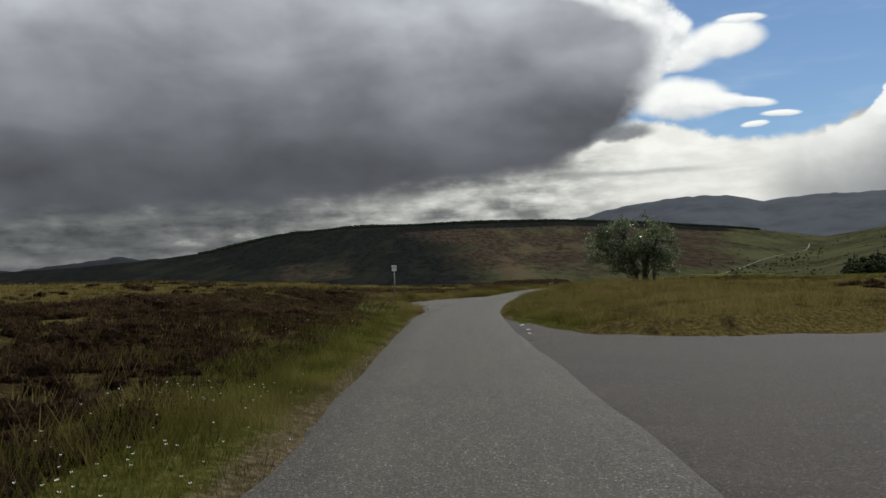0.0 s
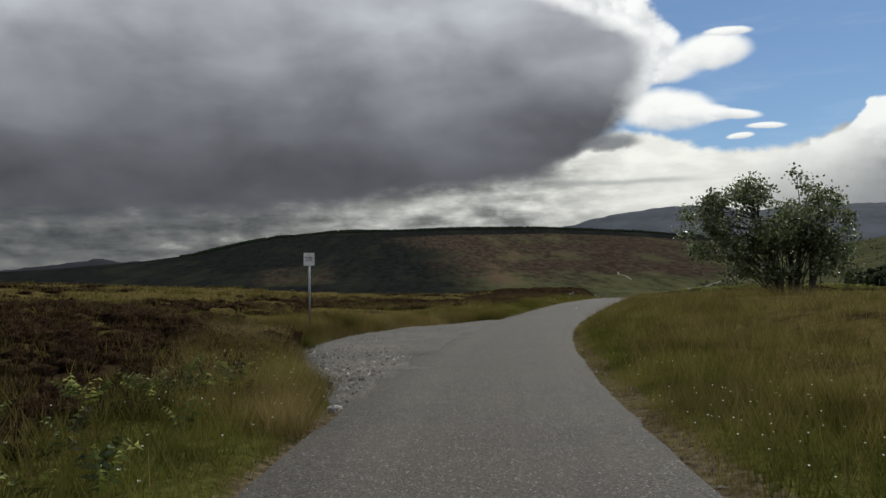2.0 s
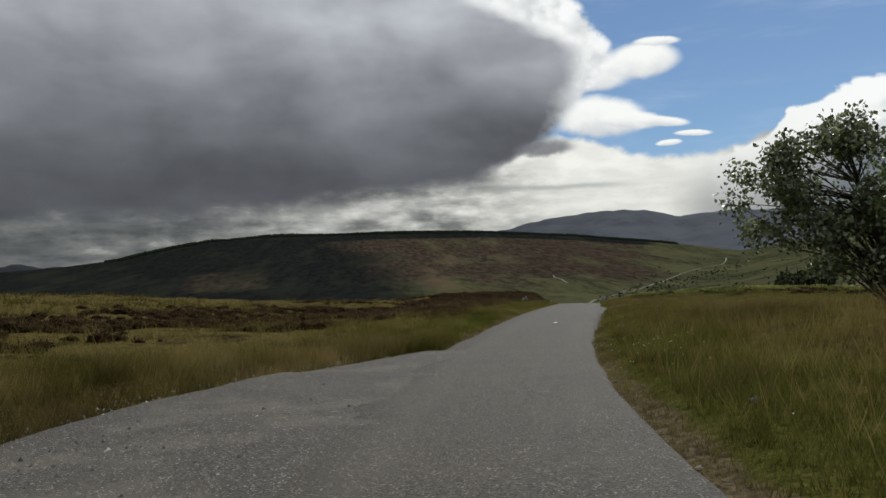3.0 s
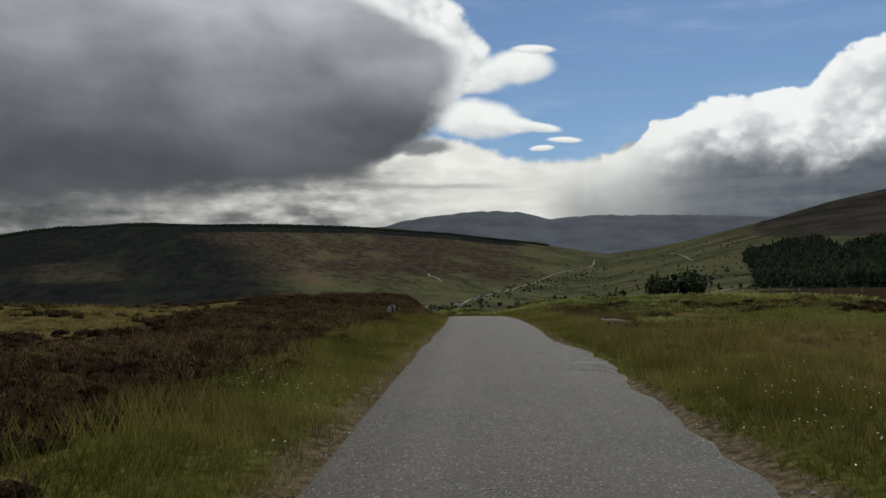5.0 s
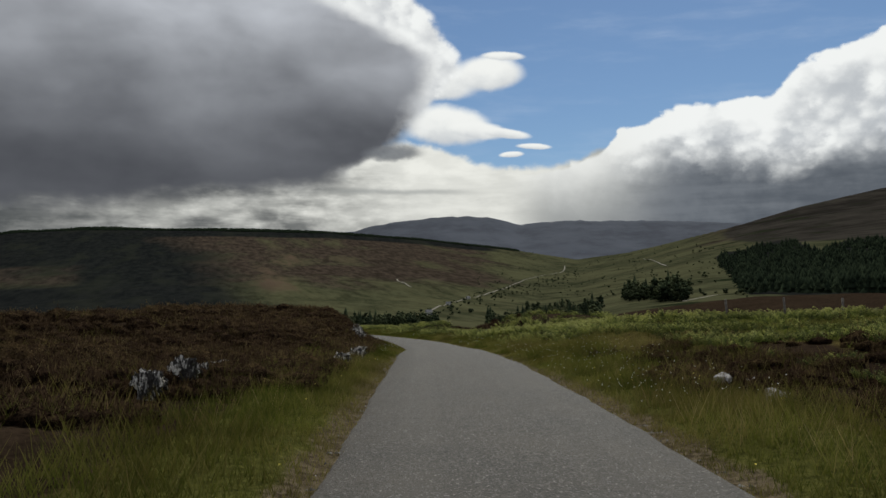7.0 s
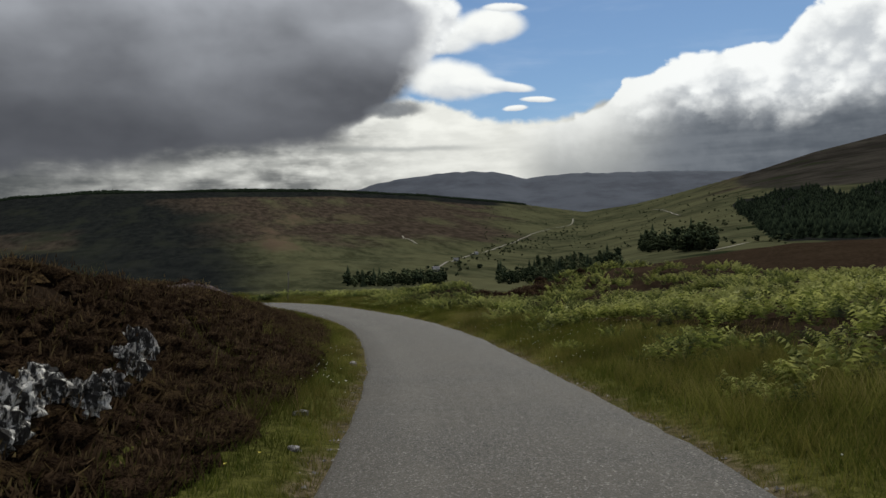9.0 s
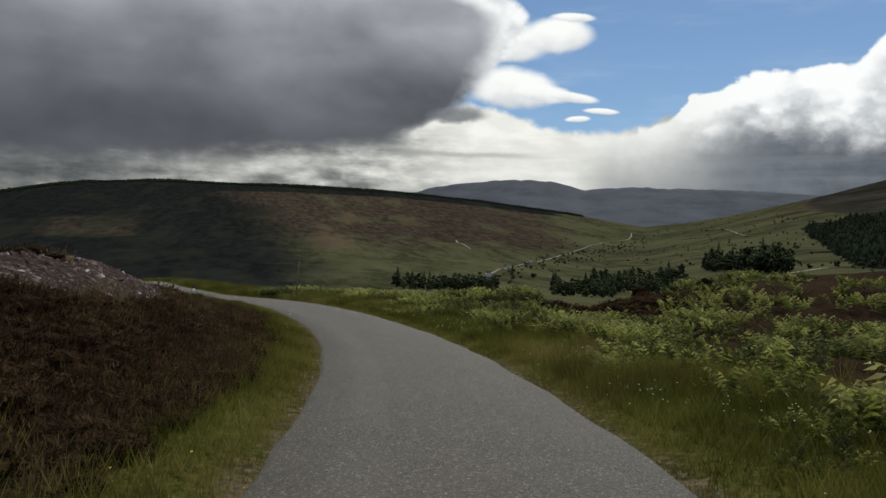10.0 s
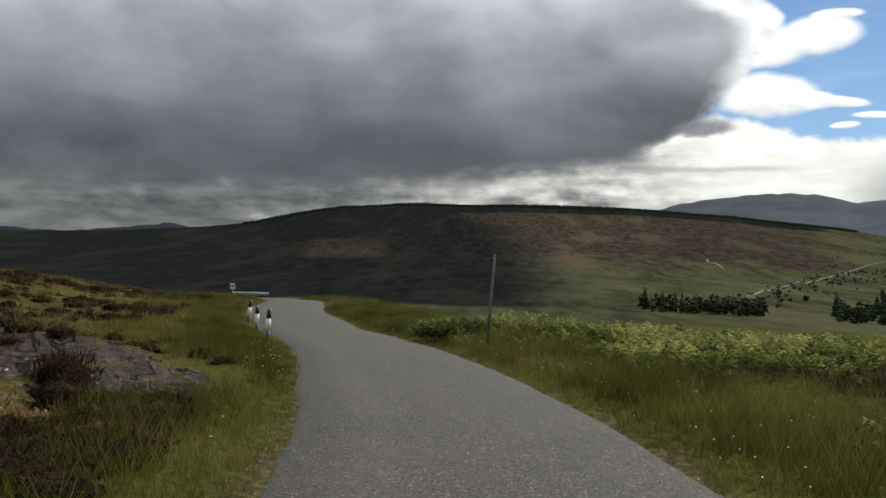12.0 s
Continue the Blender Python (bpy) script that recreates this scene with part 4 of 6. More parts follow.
def build_tree():
    rng = np.random.RandomState(11)
    x, y = 15.3, 57.6
    z = height_at(x, y) - 0.05
    tree = thing("tree", 0, 0, 0, "broad low rowan tree with several dark stems", "tree")
    left, deep = np.array([-0.92, 0.40, 0]), np.array([0.40, 0.92, 0])
    lobes = [(1.9, 0, 2.95, 2.0, 1.9, 1.55), (0.1, 0, 3.1, 1.8, 1.9, 1.5), (-1.2, 0.3, 2.7, 1.5, 1.7, 1.4), (3.5, 0.2, 2.6, 1.35, 1.4, 1.15), (0.6, 0, 1.75, 2.9, 1.8, 0.85), (-1.6, 0.4, 1.7, 1.1, 1.2, 0.8)]
    base = np.array([x, y, z])
    cent = []
    for l, f, h, a, b, c in lobes:
        l, a, h, c = l * 0.95, a * 0.93, 1.80 + (h - 1.6) * 1.28, c * 1.08
        for _ in range(int(14 * a * b * c)):
            v = rng.normal(0, 1, 3)
            v = v / np.linalg.norm(v) * rng.uniform(0.45, 1.0) ** 0.5
            cent.append(base + left * (l + a * v[0]) + deep * (f + b * v[1]) + np.array([0, 0, h + c * v[2]]))
    cent = np.array(cent)
    cent += 0.12 * np.array([[noise.noise((p[0] * 1.1, p[1] * 1.1, p[2] * 1.1 + k)) for k in (0, 20, 40)] for p in cent]) * 4
    cent = cent[cent[:, 2] > z + 0.75]
    keep = np.array([noise.noise((p[0] * 0.85, p[1] * 0.85, p[2] * 0.85)) > -0.22 for p in cent])
    cent = cent[keep]
    stems, limbs = [], []
    for l, f, lean in ((0.32, 0.05, 0.9), (-0.32, 0.0, -0.15), (-0.05, 0.35, 0.25), (-0.62, 0.3, -0.6)):
        p0 = base + left * l + deep * f
        p0[2] = height_at(p0[0], p0[1]) - 0.1
        path = []
        for t in np.linspace(0, 1, 8):
            p = p0 + left * lean * t ** 1.4 + np.array([0, 0, 3.6 * t]) + 0.10 * np.array([math.sin(5 * t + l * 9), math.cos(4 * t + l * 5), 0])
            path.append((p, 0.125 * (1 - 0.75 * t) + 0.02 + 0.06 * max(0, 0.12 - t) / 0.12))
        stems.append(path)
    tips = cent[rng.permutation(len(cent))[:170]]
    for c in tips:
        best = min(stems, key=lambda s: min(np.linalg.norm((p - c)[:2]) for p, r in s))
        cand = [(p, r) for p, r in best if p[2] < c[2] - 0.25] or [best[1]]
        p, r = cand[-1] if rng.rand() < 0.5 else cand[rng.randint(len(cand))]
        mid = (p + c) / 2 + np.array([0, 0, 0.16]) + rng.normal(0, 0.1, 3)
        r = min(r * 0.5, 0.035)
        limbs.append([(p, r), (mid, r * 0.6), (c, r * 0.22)])
    for path in stems:
        V, F = tubes([path], 9)
        tagged(fast_mesh("trunk", V, F, M_BARK, parent=tree))
    for path in limbs:
        V, F = tubes([path], 4)
        fast_mesh("limb", V, F, M_BARK, parent=tree)
    V, F, tone = leaf_cloud(cent, rng, 75, 0.21, 0.135)
    fast_mesh("crown", V, F, M_LEAF, {"tone": tone}, parent=tree)


build_tree()


# ================= road furniture =================
def lettering(word, y, z, width, parent):
    """A word in raised black paint, centred, of that width."""
    curve = bpy.data.curves.new("lettering", "FONT")
    curve.body, curve.align_x, curve.align_y, curve.extrude, curve.offset = word, "CENTER", "CENTER", 0.008, 0.012
    temp = new("lettering", curve)
    bpy.context.view_layer.update()
    me = bpy.data.meshes.new_from_object(temp.evaluated_get(bpy.context.evaluated_depsgraph_get()))
    bpy.data.objects.remove(temp)
    size = max(v.co.x for v in me.vertices) - min(v.co.x for v in me.vertices)
    me.transform(Matrix.Translation((0, y, z)) @ Matrix.Rotation(radians(90), 4, "X") @ Matrix.Diagonal((width / size, width / size * 1.1, 0.25, 1)))
    me.materials.clear()
    me.materials.append(M_BLACK)
    ob = new("lettering", me)
    ob.parent = parent
    ob["label"] = "black word on the sign"


def sign(x, y, top, w, h, turn, label, words=("", "")):
    z = height_at(x, y) - 0.15
    s = thing("road_sign", x, y, z, label, "road sign", "passing place signs", turn)
    H = top - z
    part("post", rod(0.03, 0.03, 0, H - 0.03, 12), M_GALV, s, "grey tubular steel post", True)
    panel = part("panel", box(0, -0.045, H - h / 2, w, 0.022, h, 0.006), M_WHITE, s, "white square sign plate")
    for u, wd, word in ((0.13, 0.76, words[0]), (-0.07, 0.58, words[1])):
        if word:
            lettering(word, -0.057, H - h / 2 + u * h, w * wd, panel)
        else:
            part("lettering", box(0, -0.058, H - h / 2 + u * h, w * wd, 0.004, h * 0.105), M_BLACK, panel, "dark line of lettering")
    part("border", box(0, -0.030, H - h / 2, w + 0.025, 0.012, h + 0.025, 0.004), M_BACK, s)
    part("clamp", box(0, -0.018, H - h * 0.3, 0.085, 0.035, 0.03, 0.004), M_GALV, s)
    part("clamp", box(0, -0.018, H - h * 0.75, 0.085, 0.035, 0.03, 0.004), M_GALV, s)


sign(-3.12, 48.4, 2.53, 0.30, 0.36, 4, "white passing place sign on a grey post in grass", ("PASSING", "PLACE"))
sign(10.7, 206.2, -2.59, 0.36, 0.36, -8, "small white sign on a post where the road dips")


def marker_post():
    m = thing("marker_post", 0, 0, 0, "black and white round marker post at the road's edge", "marker post", "marker posts on the bend")
    part("base", rod(0.066, 0.064, -0.3, 0.27, 16), M_BLACK, m, "black lower band", True)
    part("shaft", rod(0.064, 0.062, 0.27, 0.60, 16), M_WHITE, m, "white middle band", True)
    top = part("cap", rod(0.064, 0.060, 0.60, 0.86, 16, bevel=0.02), M_BLACK, m, "black upper band", True)
    part("reflector", box(0.034, -0.052, 0.74, 0.022, 0.02, 0.04, 0.004), M_RED, top, "red reflector")
    return m


first = marker_post()
spots = [(22.6, 177.0, 2.0), (21.1, 180.6, -1.5), (19.8, 183.5, 3.0)]
for i, (x, y, lean) in enumerate(spots):
    m = pose(x, y, height_at(x, y) - 0.04, 0, lean, 12)
    if i == 0:
        first.matrix_world = m
    else:
        copy_thing(first, m)


def leaning_pole():
    x, y = 28.45, 175.0
    z = height_at(x, y) - 0.3
    p = thing("pole", x, y, z, "thin weathered wooden pole standing in the bracken", "pole")
    p.matrix_world = pose(x, y, z, 0, 3.2, 0)
    H = -0.67 - z
    part("shaft", rod(0.036, 0.028, 0, H, 12, bevel=0.008), M_TIMBER, p, "leaning grey timber", True)
    part("box", box(-0.065, 0, H - 0.17, 0.06, 0.07, 0.15, 0.012), M_BLACK, p, "small dark box near the top")
    part("bracket", box(-0.03, 0, H - 0.10, 0.05, 0.02, 0.02), M_GALV, p)


leaning_pole()


def road_dash(x, y, w, length, turn):
    """A worn dash of white paint on the tarmac."""
    bm = bmesh.new()
    n = 9
    ring = []
    for side in (-1, 1):
        for i in range(n):
            u = i / (n - 1) * 2 - 1
            ring.append((side * w / 2 * (1 + 0.25 * noise.noise((u * 3 + x, side, y))), -side * u * length / 2))
    bm.faces.new([bm.verts.new((px, py, 0)) for px, py in ring])
    top = bmesh.ops.extrude_face_region(bm, geom=bm.faces[:])
    bmesh.ops.translate(bm, vec=(0, 0, 0.012), verts=[v for v in top["geom"] if isinstance(v, bmesh.types.BMVert)])
    bmesh.ops.recalc_face_normals(bm, faces=bm.faces[:])
    me = bpy.data.meshes.new("road_marking")
    bm.to_mesh(me)
    bm.free()
    me.materials.append(M_WHITE)
    ob = new("road_marking", me)
    d, k, rz = fold(np.array([x]), np.array([y]))
    ob.matrix_world = pose(x, y, rz[0] + (0.022 if abs(d[0]) < 1.7 else -0.045), 0, 0, turn)
    tagged(ob, "short worn dash of white paint on the tarmac", "road marking", "white dashes on the road")


for x, y, w, length, turn in ((2.48, 22.3, 0.10, 0.15, -3), (2.52, 24.5, 0.10, 0.16, 2), (2.34, 20.7, 0.07, 0.10, 5), (7.9, 65.6, 0.11, 0.20, -18)):
    road_dash(x, y, w, length, turn)


def guard_rail():
    """Low white rail on posts where the road turns away over the crest."""
    a, b = np.array([7.7, 214.2]), np.array([10.3, 215.1])
    z = min(height_at(*a), height_at(*b))
    g = thing("guard_rail", *((a + b) / 2), z, "low pale rail on short posts across the bend", "guard rail", turn=math.degrees(math.atan2(*(b - a)[::-1])))
    L = float(np.hypot(*(b - a)))
    top = -3.49 - z
    part("beam", box(0, 0, top - 0.05, L, 0.06, 0.11, 0.02), M_WHITE, g)
    part("beam", box(0, 0, top - 0.20, L, 0.05, 0.05, 0.012), M_GALV, g)
    for u in np.linspace(-L / 2 + 0.1, L / 2 - 0.1, 4):
        part("post", box(u, 0.05, (top - 0.4) / 2, 0.09, 0.05, top + 0.4, 0.01), M_TIMBER, g)


guard_rail()


def fence_post(x, y, h, lean, r=0.045):
    z = height_at(x, y) - 0.2
    ob = thing("fence_post", x, y, z, "weathered round timber fence post in the bracken", "fence post", "fence posts across the field")
    ob.matrix_world = pose(x, y, z, lean, lean * 0.6, 0)
    part("stake", rod(r, r * 0.9, 0, h + 0.2, 10, bevel=0.012), M_TIMBER, ob, "", True)
    return ob


rngp = random.Random(4)
for i in range(9):
    u = i / 8
    fence_post(33.8 + 17 * u, 114.8 - 4.6 * u, 0.85 + rngp.uniform(-0.08, 0.1), rngp.uniform(-4, 4))
for x, y in ((51.1, 160.2), (53.6, 157.6), (56.6, 155.0)):
    fence_post(x, y, 1.2, rngp.uniform(-4, 4), 0.06)


# ================= stones =================
def stone_mesh(seed, mat, flat=0.7, jag=0.35):
    bm = bmesh.new()
    bmesh.ops.create_icosphere(bm, subdivisions=2, radius=1.0)
    for v in bm.verts:
        k = 1 + jag * noise.noise(v.co * 1.3 + Vector((seed * 7.1, 0, 0))) + 0.5 * jag * noise.noise(v.co * 3.1 + Vector((0, seed * 3.3, 0)))
        v.co = Vector((v.co.x * k, v.co.y * k * 0.85, v.co.z * k * flat))
    me = bpy.data.meshes.new("stone")
    bm.to_mesh(me)
    bm.free()
    me.materials.append(mat)
    return me


def streaked_rock():
    m, nt, bsdf = material("streaked_pale_rock")
    pos = place_of(nt)
    sep = nt.nodes.new("ShaderNodeSeparateXYZ")
    nt.links.new(pos, sep.inputs[0])
    x, y, z = (Val(o) for o in sep.outputs)
    streak = noise_val(join_xyz(x * 17.0, y * 17.0, z * 4.5), 1.0, 5, 0.7)
    spots = noise_val(pos, 4.0, 4, 0.6)
    c = mix_col((streak * 0.7 + spots * 0.3).step(0.49, 0.58), (0.020, 0.017, 0.014), (0.68, 0.645, 0.585))
    nt.links.new(c, bsdf.inputs["Base Color"])
    bsdf.inputs["Roughness"].default_value = 0.9
    bump_to(nt, bsdf, streak + spots, 1.0, 0.06)
    return m


M_STREAK = streaked_rock()


def outcrop(x, y, w, h, turn, seed):
    """A jagged face of pale rock half buried in the bank."""
    bm = bmesh.new()
    bmesh.ops.create_icosphere(bm, subdivisions=4, radius=1.0)
    for v in bm.verts:
        q = v.co * 1.0
        k = 1 + 0.55 * noise.noise(Vector((q.x * 3.2 + seed, q.y * 3.2, q.z * 1.2))) + 0.30 * noise.noise(Vector((q.x * 8 + seed, q.y * 8, q.z * 2.5))) + 0.16 * noise.noise(Vector((q.x * 19, q.y * 19 + seed, q.z * 6)))
        v.co = Vector((q.x * k * w / 2, q.y * k * 0.22, q.z * k * h / 2))
    me = bpy.data.meshes.new("rock_outcrop")
    bm.to_mesh(me)
    bm.free()
    me.materials.append(M_STREAK)
    ob = new("rock_outcrop", me)
    ob.matrix_world = pose(x, y, height_at(x, y) + 0.08 + 0.22 * h, -22, 0, turn)
    return tagged(ob, "jagged outcrop of streaked pale rock in the heather bank", "rock outcrop", "rock outcrops in the bank")


STONES = [stone_mesh(i, M_ROCK) for i in range(4)] + [stone_mesh(9 + i, M_QUARTZ, 0.8, 0.55) for i in range(4)]


def put_stone(x, y, size, pale, label, group, sink=0.3, sx=1.0, turn=0.0, tilt=0.0, tall=1.0):
    x += 0.6 if y > 66 else 0.0
    me = STONES[(4 if pale else 0) + rngp.randrange(4)]
    d, k, _ = fold(np.array([x]), np.array([y]))
    short = HALF + 0.12 + size - abs(d[0])
    if short > 0:
        x, y = np.array([x, y]) + NRM[k[0]] * math.copysign(short, d[0])
    ob = new("stone", me)
    ob.matrix_world = pose(x, y, height_at(x, y) + size * tall * (0.5 - sink), tilt, tilt * 0.5, turn) @ Matrix.Diagonal((size * sx, size, size * tall, 1))
    return tagged(ob, label, "stone", group)


# pale outcrops in the heather bank on the left
for i, (x, y, w, h, turn) in enumerate(((14.55, 102.0, 0.22, 0.38, 50), (14.7, 102.4, 0.12, 0.24, 20), (14.95, 103.2, 0.18, 0.38, 60), (15.05, 103.7, 0.14, 0.32, 40), (15.2, 104.5, 0.13, 0.24, 40), (15.5, 105.8, 0.2, 0.16, 55), (18.4, 109.3, 0.3, 0.3, 60), (19.2, 111.6, 0.3, 0.35, 65), (19.7, 113.6, 0.28, 0.3, 60),
                                        (21.5, 123.4, 0.5, 0.42, 40), (21.62, 124.0, 0.45, 0.36, 50), (21.9, 124.3, 0.22, 0.34, 55), (22.0, 124.9, 0.22, 0.30, 60), (22.1, 125.7, 0.26, 0.42, 62), (22.14, 126.5, 0.24, 0.46, 70), (21.5, 122.9, 0.5, 0.4, 45))):
    outcrop(x, y, w, h, turn, 3.7 * i)
for x, y, s in ((22.9, 101.9, 0.20), (22.5, 100.3, 0.16), (22.8, 100.7, 0.12), (23.1, 101.5, 0.10)):
    put_stone(x, y, s, True, "pale rock lying in rough grass", "pale rocks in the grass", 0.2, 1.2, rngp.uniform(0, 360))
for x, y, s in ((25.3, 133.2, 0.09), (23.4, 126.9, 0.07), (23.1, 124.8, 0.06), (0.2, 36.3, 0.07), (-0.4, 37.2, 0.08), (30.9, 168.0, 0.08), (8.6, 60.8, 0.1), (5.4, 47.4, 0.07), (14.2, 80.9, 0.035), (14.0, 80.3, 0.03), (13.8, 79.7, 0.04), (13.6, 79.1, 0.03), *[(-0.9 + 1.1 * rngp.random(), 36.0 + 2.6 * rngp.random(), rngp.uniform(0.025, 0.06)) for _ in range(16)]):
    put_stone(x, y, s, True, "flat pale stone at the road's edge", "stones at the road's edge", 0.35, 1.4, rngp.uniform(0, 360))
# scree and slabs on top of the bank
for _ in range(40):
    u = rngp.random()
    x, y = 23.8 - 0.8 * u + rngp.gauss(0, 1.3), 144 + 18 * u + rngp.gauss(0, 1.2)
    put_stone(x, y, rngp.uniform(0.05, 0.13), rngp.random() < 0.15, "grey broken stone on the bare bank", "loose stones on the bank", 0.35, rngp.uniform(0.8, 1.8), rngp.uniform(0, 360), rngp.uniform(-15, 15), 0.5)
for x, y, s in ((25.3, 157.6, 0.30), (25.8, 157.0, 0.22), (24.6, 158.9, 0.36), (24.9, 158.4, 0.24), (24.0, 157.2, 0.28), (23.2, 159.5, 0.42), (22.4, 157.2, 0.4), (22.0, 158.6, 0.5), (25.6, 159.6, 0.26), (25.9, 158.6, 0.2), (24.5, 155.2, 0.22), (23.4, 154.0, 0.3), (24.0, 161.8, 0.24), (24.4, 161.3, 0.2), (24.7, 160.9, 0.26), (25.0, 160.4, 0.24), (23.4, 162.6, 0.22), (23.0, 163.0, 0.2), (23.7, 161.2, 0.26)):
    put_stone(x, y, s, s <= 0.27, "flat grey slab lying along the stony bank", "flat slabs on the bank", 0.42, 1.7, rngp.uniform(100, 140), rngp.uniform(-10, 10), 0.32)


def slab_material():
    m, nt, bsdf = material("layered_bedrock")
    pos = place_of(nt)
    sep = nt.nodes.new("ShaderNodeSeparateXYZ")
    nt.links.new(pos, sep.inputs[0])
    x, y, z = (Val(o) for o in sep.outputs)
    along, across = x * 0.62 - y * 0.78, x * 0.78 + y * 0.62
    beds = noise_val(join_xyz(along * 0.8, across * 5.0, z * 4.0), 1.0, 6, 0.65)
    spots = noise_val(pos, 7.0, 5, 0.65)
    crack = (noise_val(join_xyz(along * 0.35, across * 1.5, 2.0), 1.0, 3, 0.5, 0.6) - 0.5).math_node("ABSOLUTE").step(0.026, 0.006)
    c = mix_col((beds * 0.6 + spots * 0.4).step(0.36, 0.66), (0.024, 0.0165, 0.0135), (0.094, 0.069, 0.058))
    c = mix_col(noise_val(pos, 0.9, 4).step(0.55, 0.68) * 0.7, c, (0.040, 0.036, 0.016))
    c = mix_col(crack, c, (0.008, 0.006, 0.006))
    nt.links.new(c, bsdf.inputs["Base Color"])
    bsdf.inputs["Roughness"].default_value = 0.9
    bsdf.inputs["Specular IOR Level"].default_value = 0.1
    bump_to(nt, bsdf, beds * 2.0 + spots + crack.inverse() * 1.5, 1.0, 0.08)
    return m


M_SLAB = slab_material()


def slab(points, label, thick=0.25):
    """A bare sheet of bedrock, following the ground, with a broken edge."""
    bm = bmesh.new()
    f = bm.faces.new([bm.verts.new((x + 0.6, y, 0)) for x, y in points])
    bmesh.ops.triangulate(bm, faces=[f])
    for _ in range(5):
        bmesh.ops.subdivide_edges(bm, edges=[e for e in bm.edges if e.calc_length() > 0.16], cuts=1)
        bmesh.ops.triangulate(bm, faces=bm.faces[:])
    zs = ground_height(np.array([v.co.x for v in bm.verts]), np.array([v.co.y for v in bm.verts]))
    rim = {v for e in bm.edges if e.is_boundary for v in e.verts}
    for v, z in zip(bm.verts, zs):
        crack = abs(noise.noise((v.co.x * 0.9 + v.co.y * 0.5, (v.co.y - v.co.x) * 0.22, 2.0)))
        step = round(3 * noise.noise((v.co.x * 0.7 + 4, v.co.y * 0.45, 0))) * 0.06
        v.co.z = z + (-0.07 if v in rim else 0.03 + 0.30 * step + 0.025 * noise.noise((v.co.x * 2.8, v.co.y * 2.8, 0)) - 0.12 * max(0, 0.06 - crack) / 0.06)
    bmesh.ops.recalc_face_normals(bm, faces=bm.faces[:])
    me = bpy.data.meshes.new("bedrock_slab")
    bm.to_mesh(me)
    bm.free()
    me.materials.append(M_SLAB)
    if sum(p.normal.z for p in me.polygons) < 0:
        me.flip_normals()
    return tagged(new("bedrock_slab", me), label, "rock slab")


slab([(19.8, 170.8), (21.8, 170.2), (23.8, 168.6), (24.7, 166.9), (24.9, 165.4), (24.2, 164.6), (22.8, 165.4), (21.0, 167.6)], "bare grey bedrock slab with cracks in the turf")


# ================= grass, heather, bracken =================
RNG = np.random.RandomState(21)
BARE = [(23.1, 167.4, 2.6, 2.9), (22.2, 152.5, 2.2, 5.5), *[(x + 0.1, y - 0.35, 0.4, 0.6) for x, y, _ in spots]]       # bedrock shows here, and worn turf at the posts
STATION = np.where((CL[:, 1] > 2) & (CL[:, 1] < 212))[0]


def scatter(n, lo, hi, y0=2, y1=212, side=0, power=1.0):
    """Random places beside the road: distance from the centre line between lo and hi."""
    st = STATION[(CL[STATION, 1] >= y0) & (CL[STATION, 1] <= y1)]
    k = st[RNG.randint(0, len(st), n)]
    d = lo + (hi - lo) * RNG.rand(n) ** power
    s = np.where(RNG.rand(n) < 0.5, -1, 1) if side == 0 else np.full(n, side)
    p = CL[k, :2] + NRM[k] * (d * s)[:, None] + TAN[k] * RNG.uniform(-0.25, 0.25, n)[:, None]
    dist = np.abs(fold(p[:, 0], p[:, 1])[0])
    ok = (dist > lo - 0.05) & (paved(p[:, 0], p[:, 1]) < 0.1)
    ok &= ~((s < 0) & (dist < HALF + 0.18) & (p[:, 1] > 27) & (p[:, 1] < 46))
    for cx, cy, rx, ry in BARE:
        ok &= ((p[:, 0] - cx) / rx) ** 2 + ((p[:, 1] - cy) / ry) ** 2 > RNG.uniform(0.6, 1.1, len(ok))
    p = p[ok]
    z = ground_height(p[:, 0], p[:, 1])
    return np.column_stack([p, z]), (d * s)[ok], CL[k[ok], 1]


def blades(base, per, height, width, spread, lean, tone, vary=0.35):
    """Tufts of single-triangle blades."""
    n = len(base) * per
    b = np.repeat(base, per, 0)
    h = np.repeat(np.broadcast_to(height, (len(base),)), per) * RNG.uniform(1 - vary, 1 + vary, n)
    a, r = RNG.uniform(0, 2 * np.pi, n), np.sqrt(RNG.rand(n)) * np.repeat(np.broadcast_to(spread, (len(base),)), per)
    b = b + np.stack([np.cos(a) * r, np.sin(a) * r, np.zeros(n)], 1)
    w = RNG.uniform(0, 2 * np.pi, n)
    side = np.stack([np.cos(w), np.sin(w), np.zeros(n)], 1) * (np.broadcast_to(width, (n,)) * RNG.uniform(0.6, 1.3, n))[:, None]
    a2 = RNG.uniform(0, 2 * np.pi, n)
    tip = b + np.stack([np.cos(a2) * lean * h, np.sin(a2) * lean * h, h], 1)
    b = b - np.array([0, 0, 0.03])
    V = np.stack([b - side, b + side, tip], 1).reshape(-1, 3)
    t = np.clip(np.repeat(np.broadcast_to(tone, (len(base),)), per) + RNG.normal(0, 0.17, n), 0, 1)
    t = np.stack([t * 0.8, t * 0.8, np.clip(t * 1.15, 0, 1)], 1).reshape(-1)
    return V, t


DOMES = []


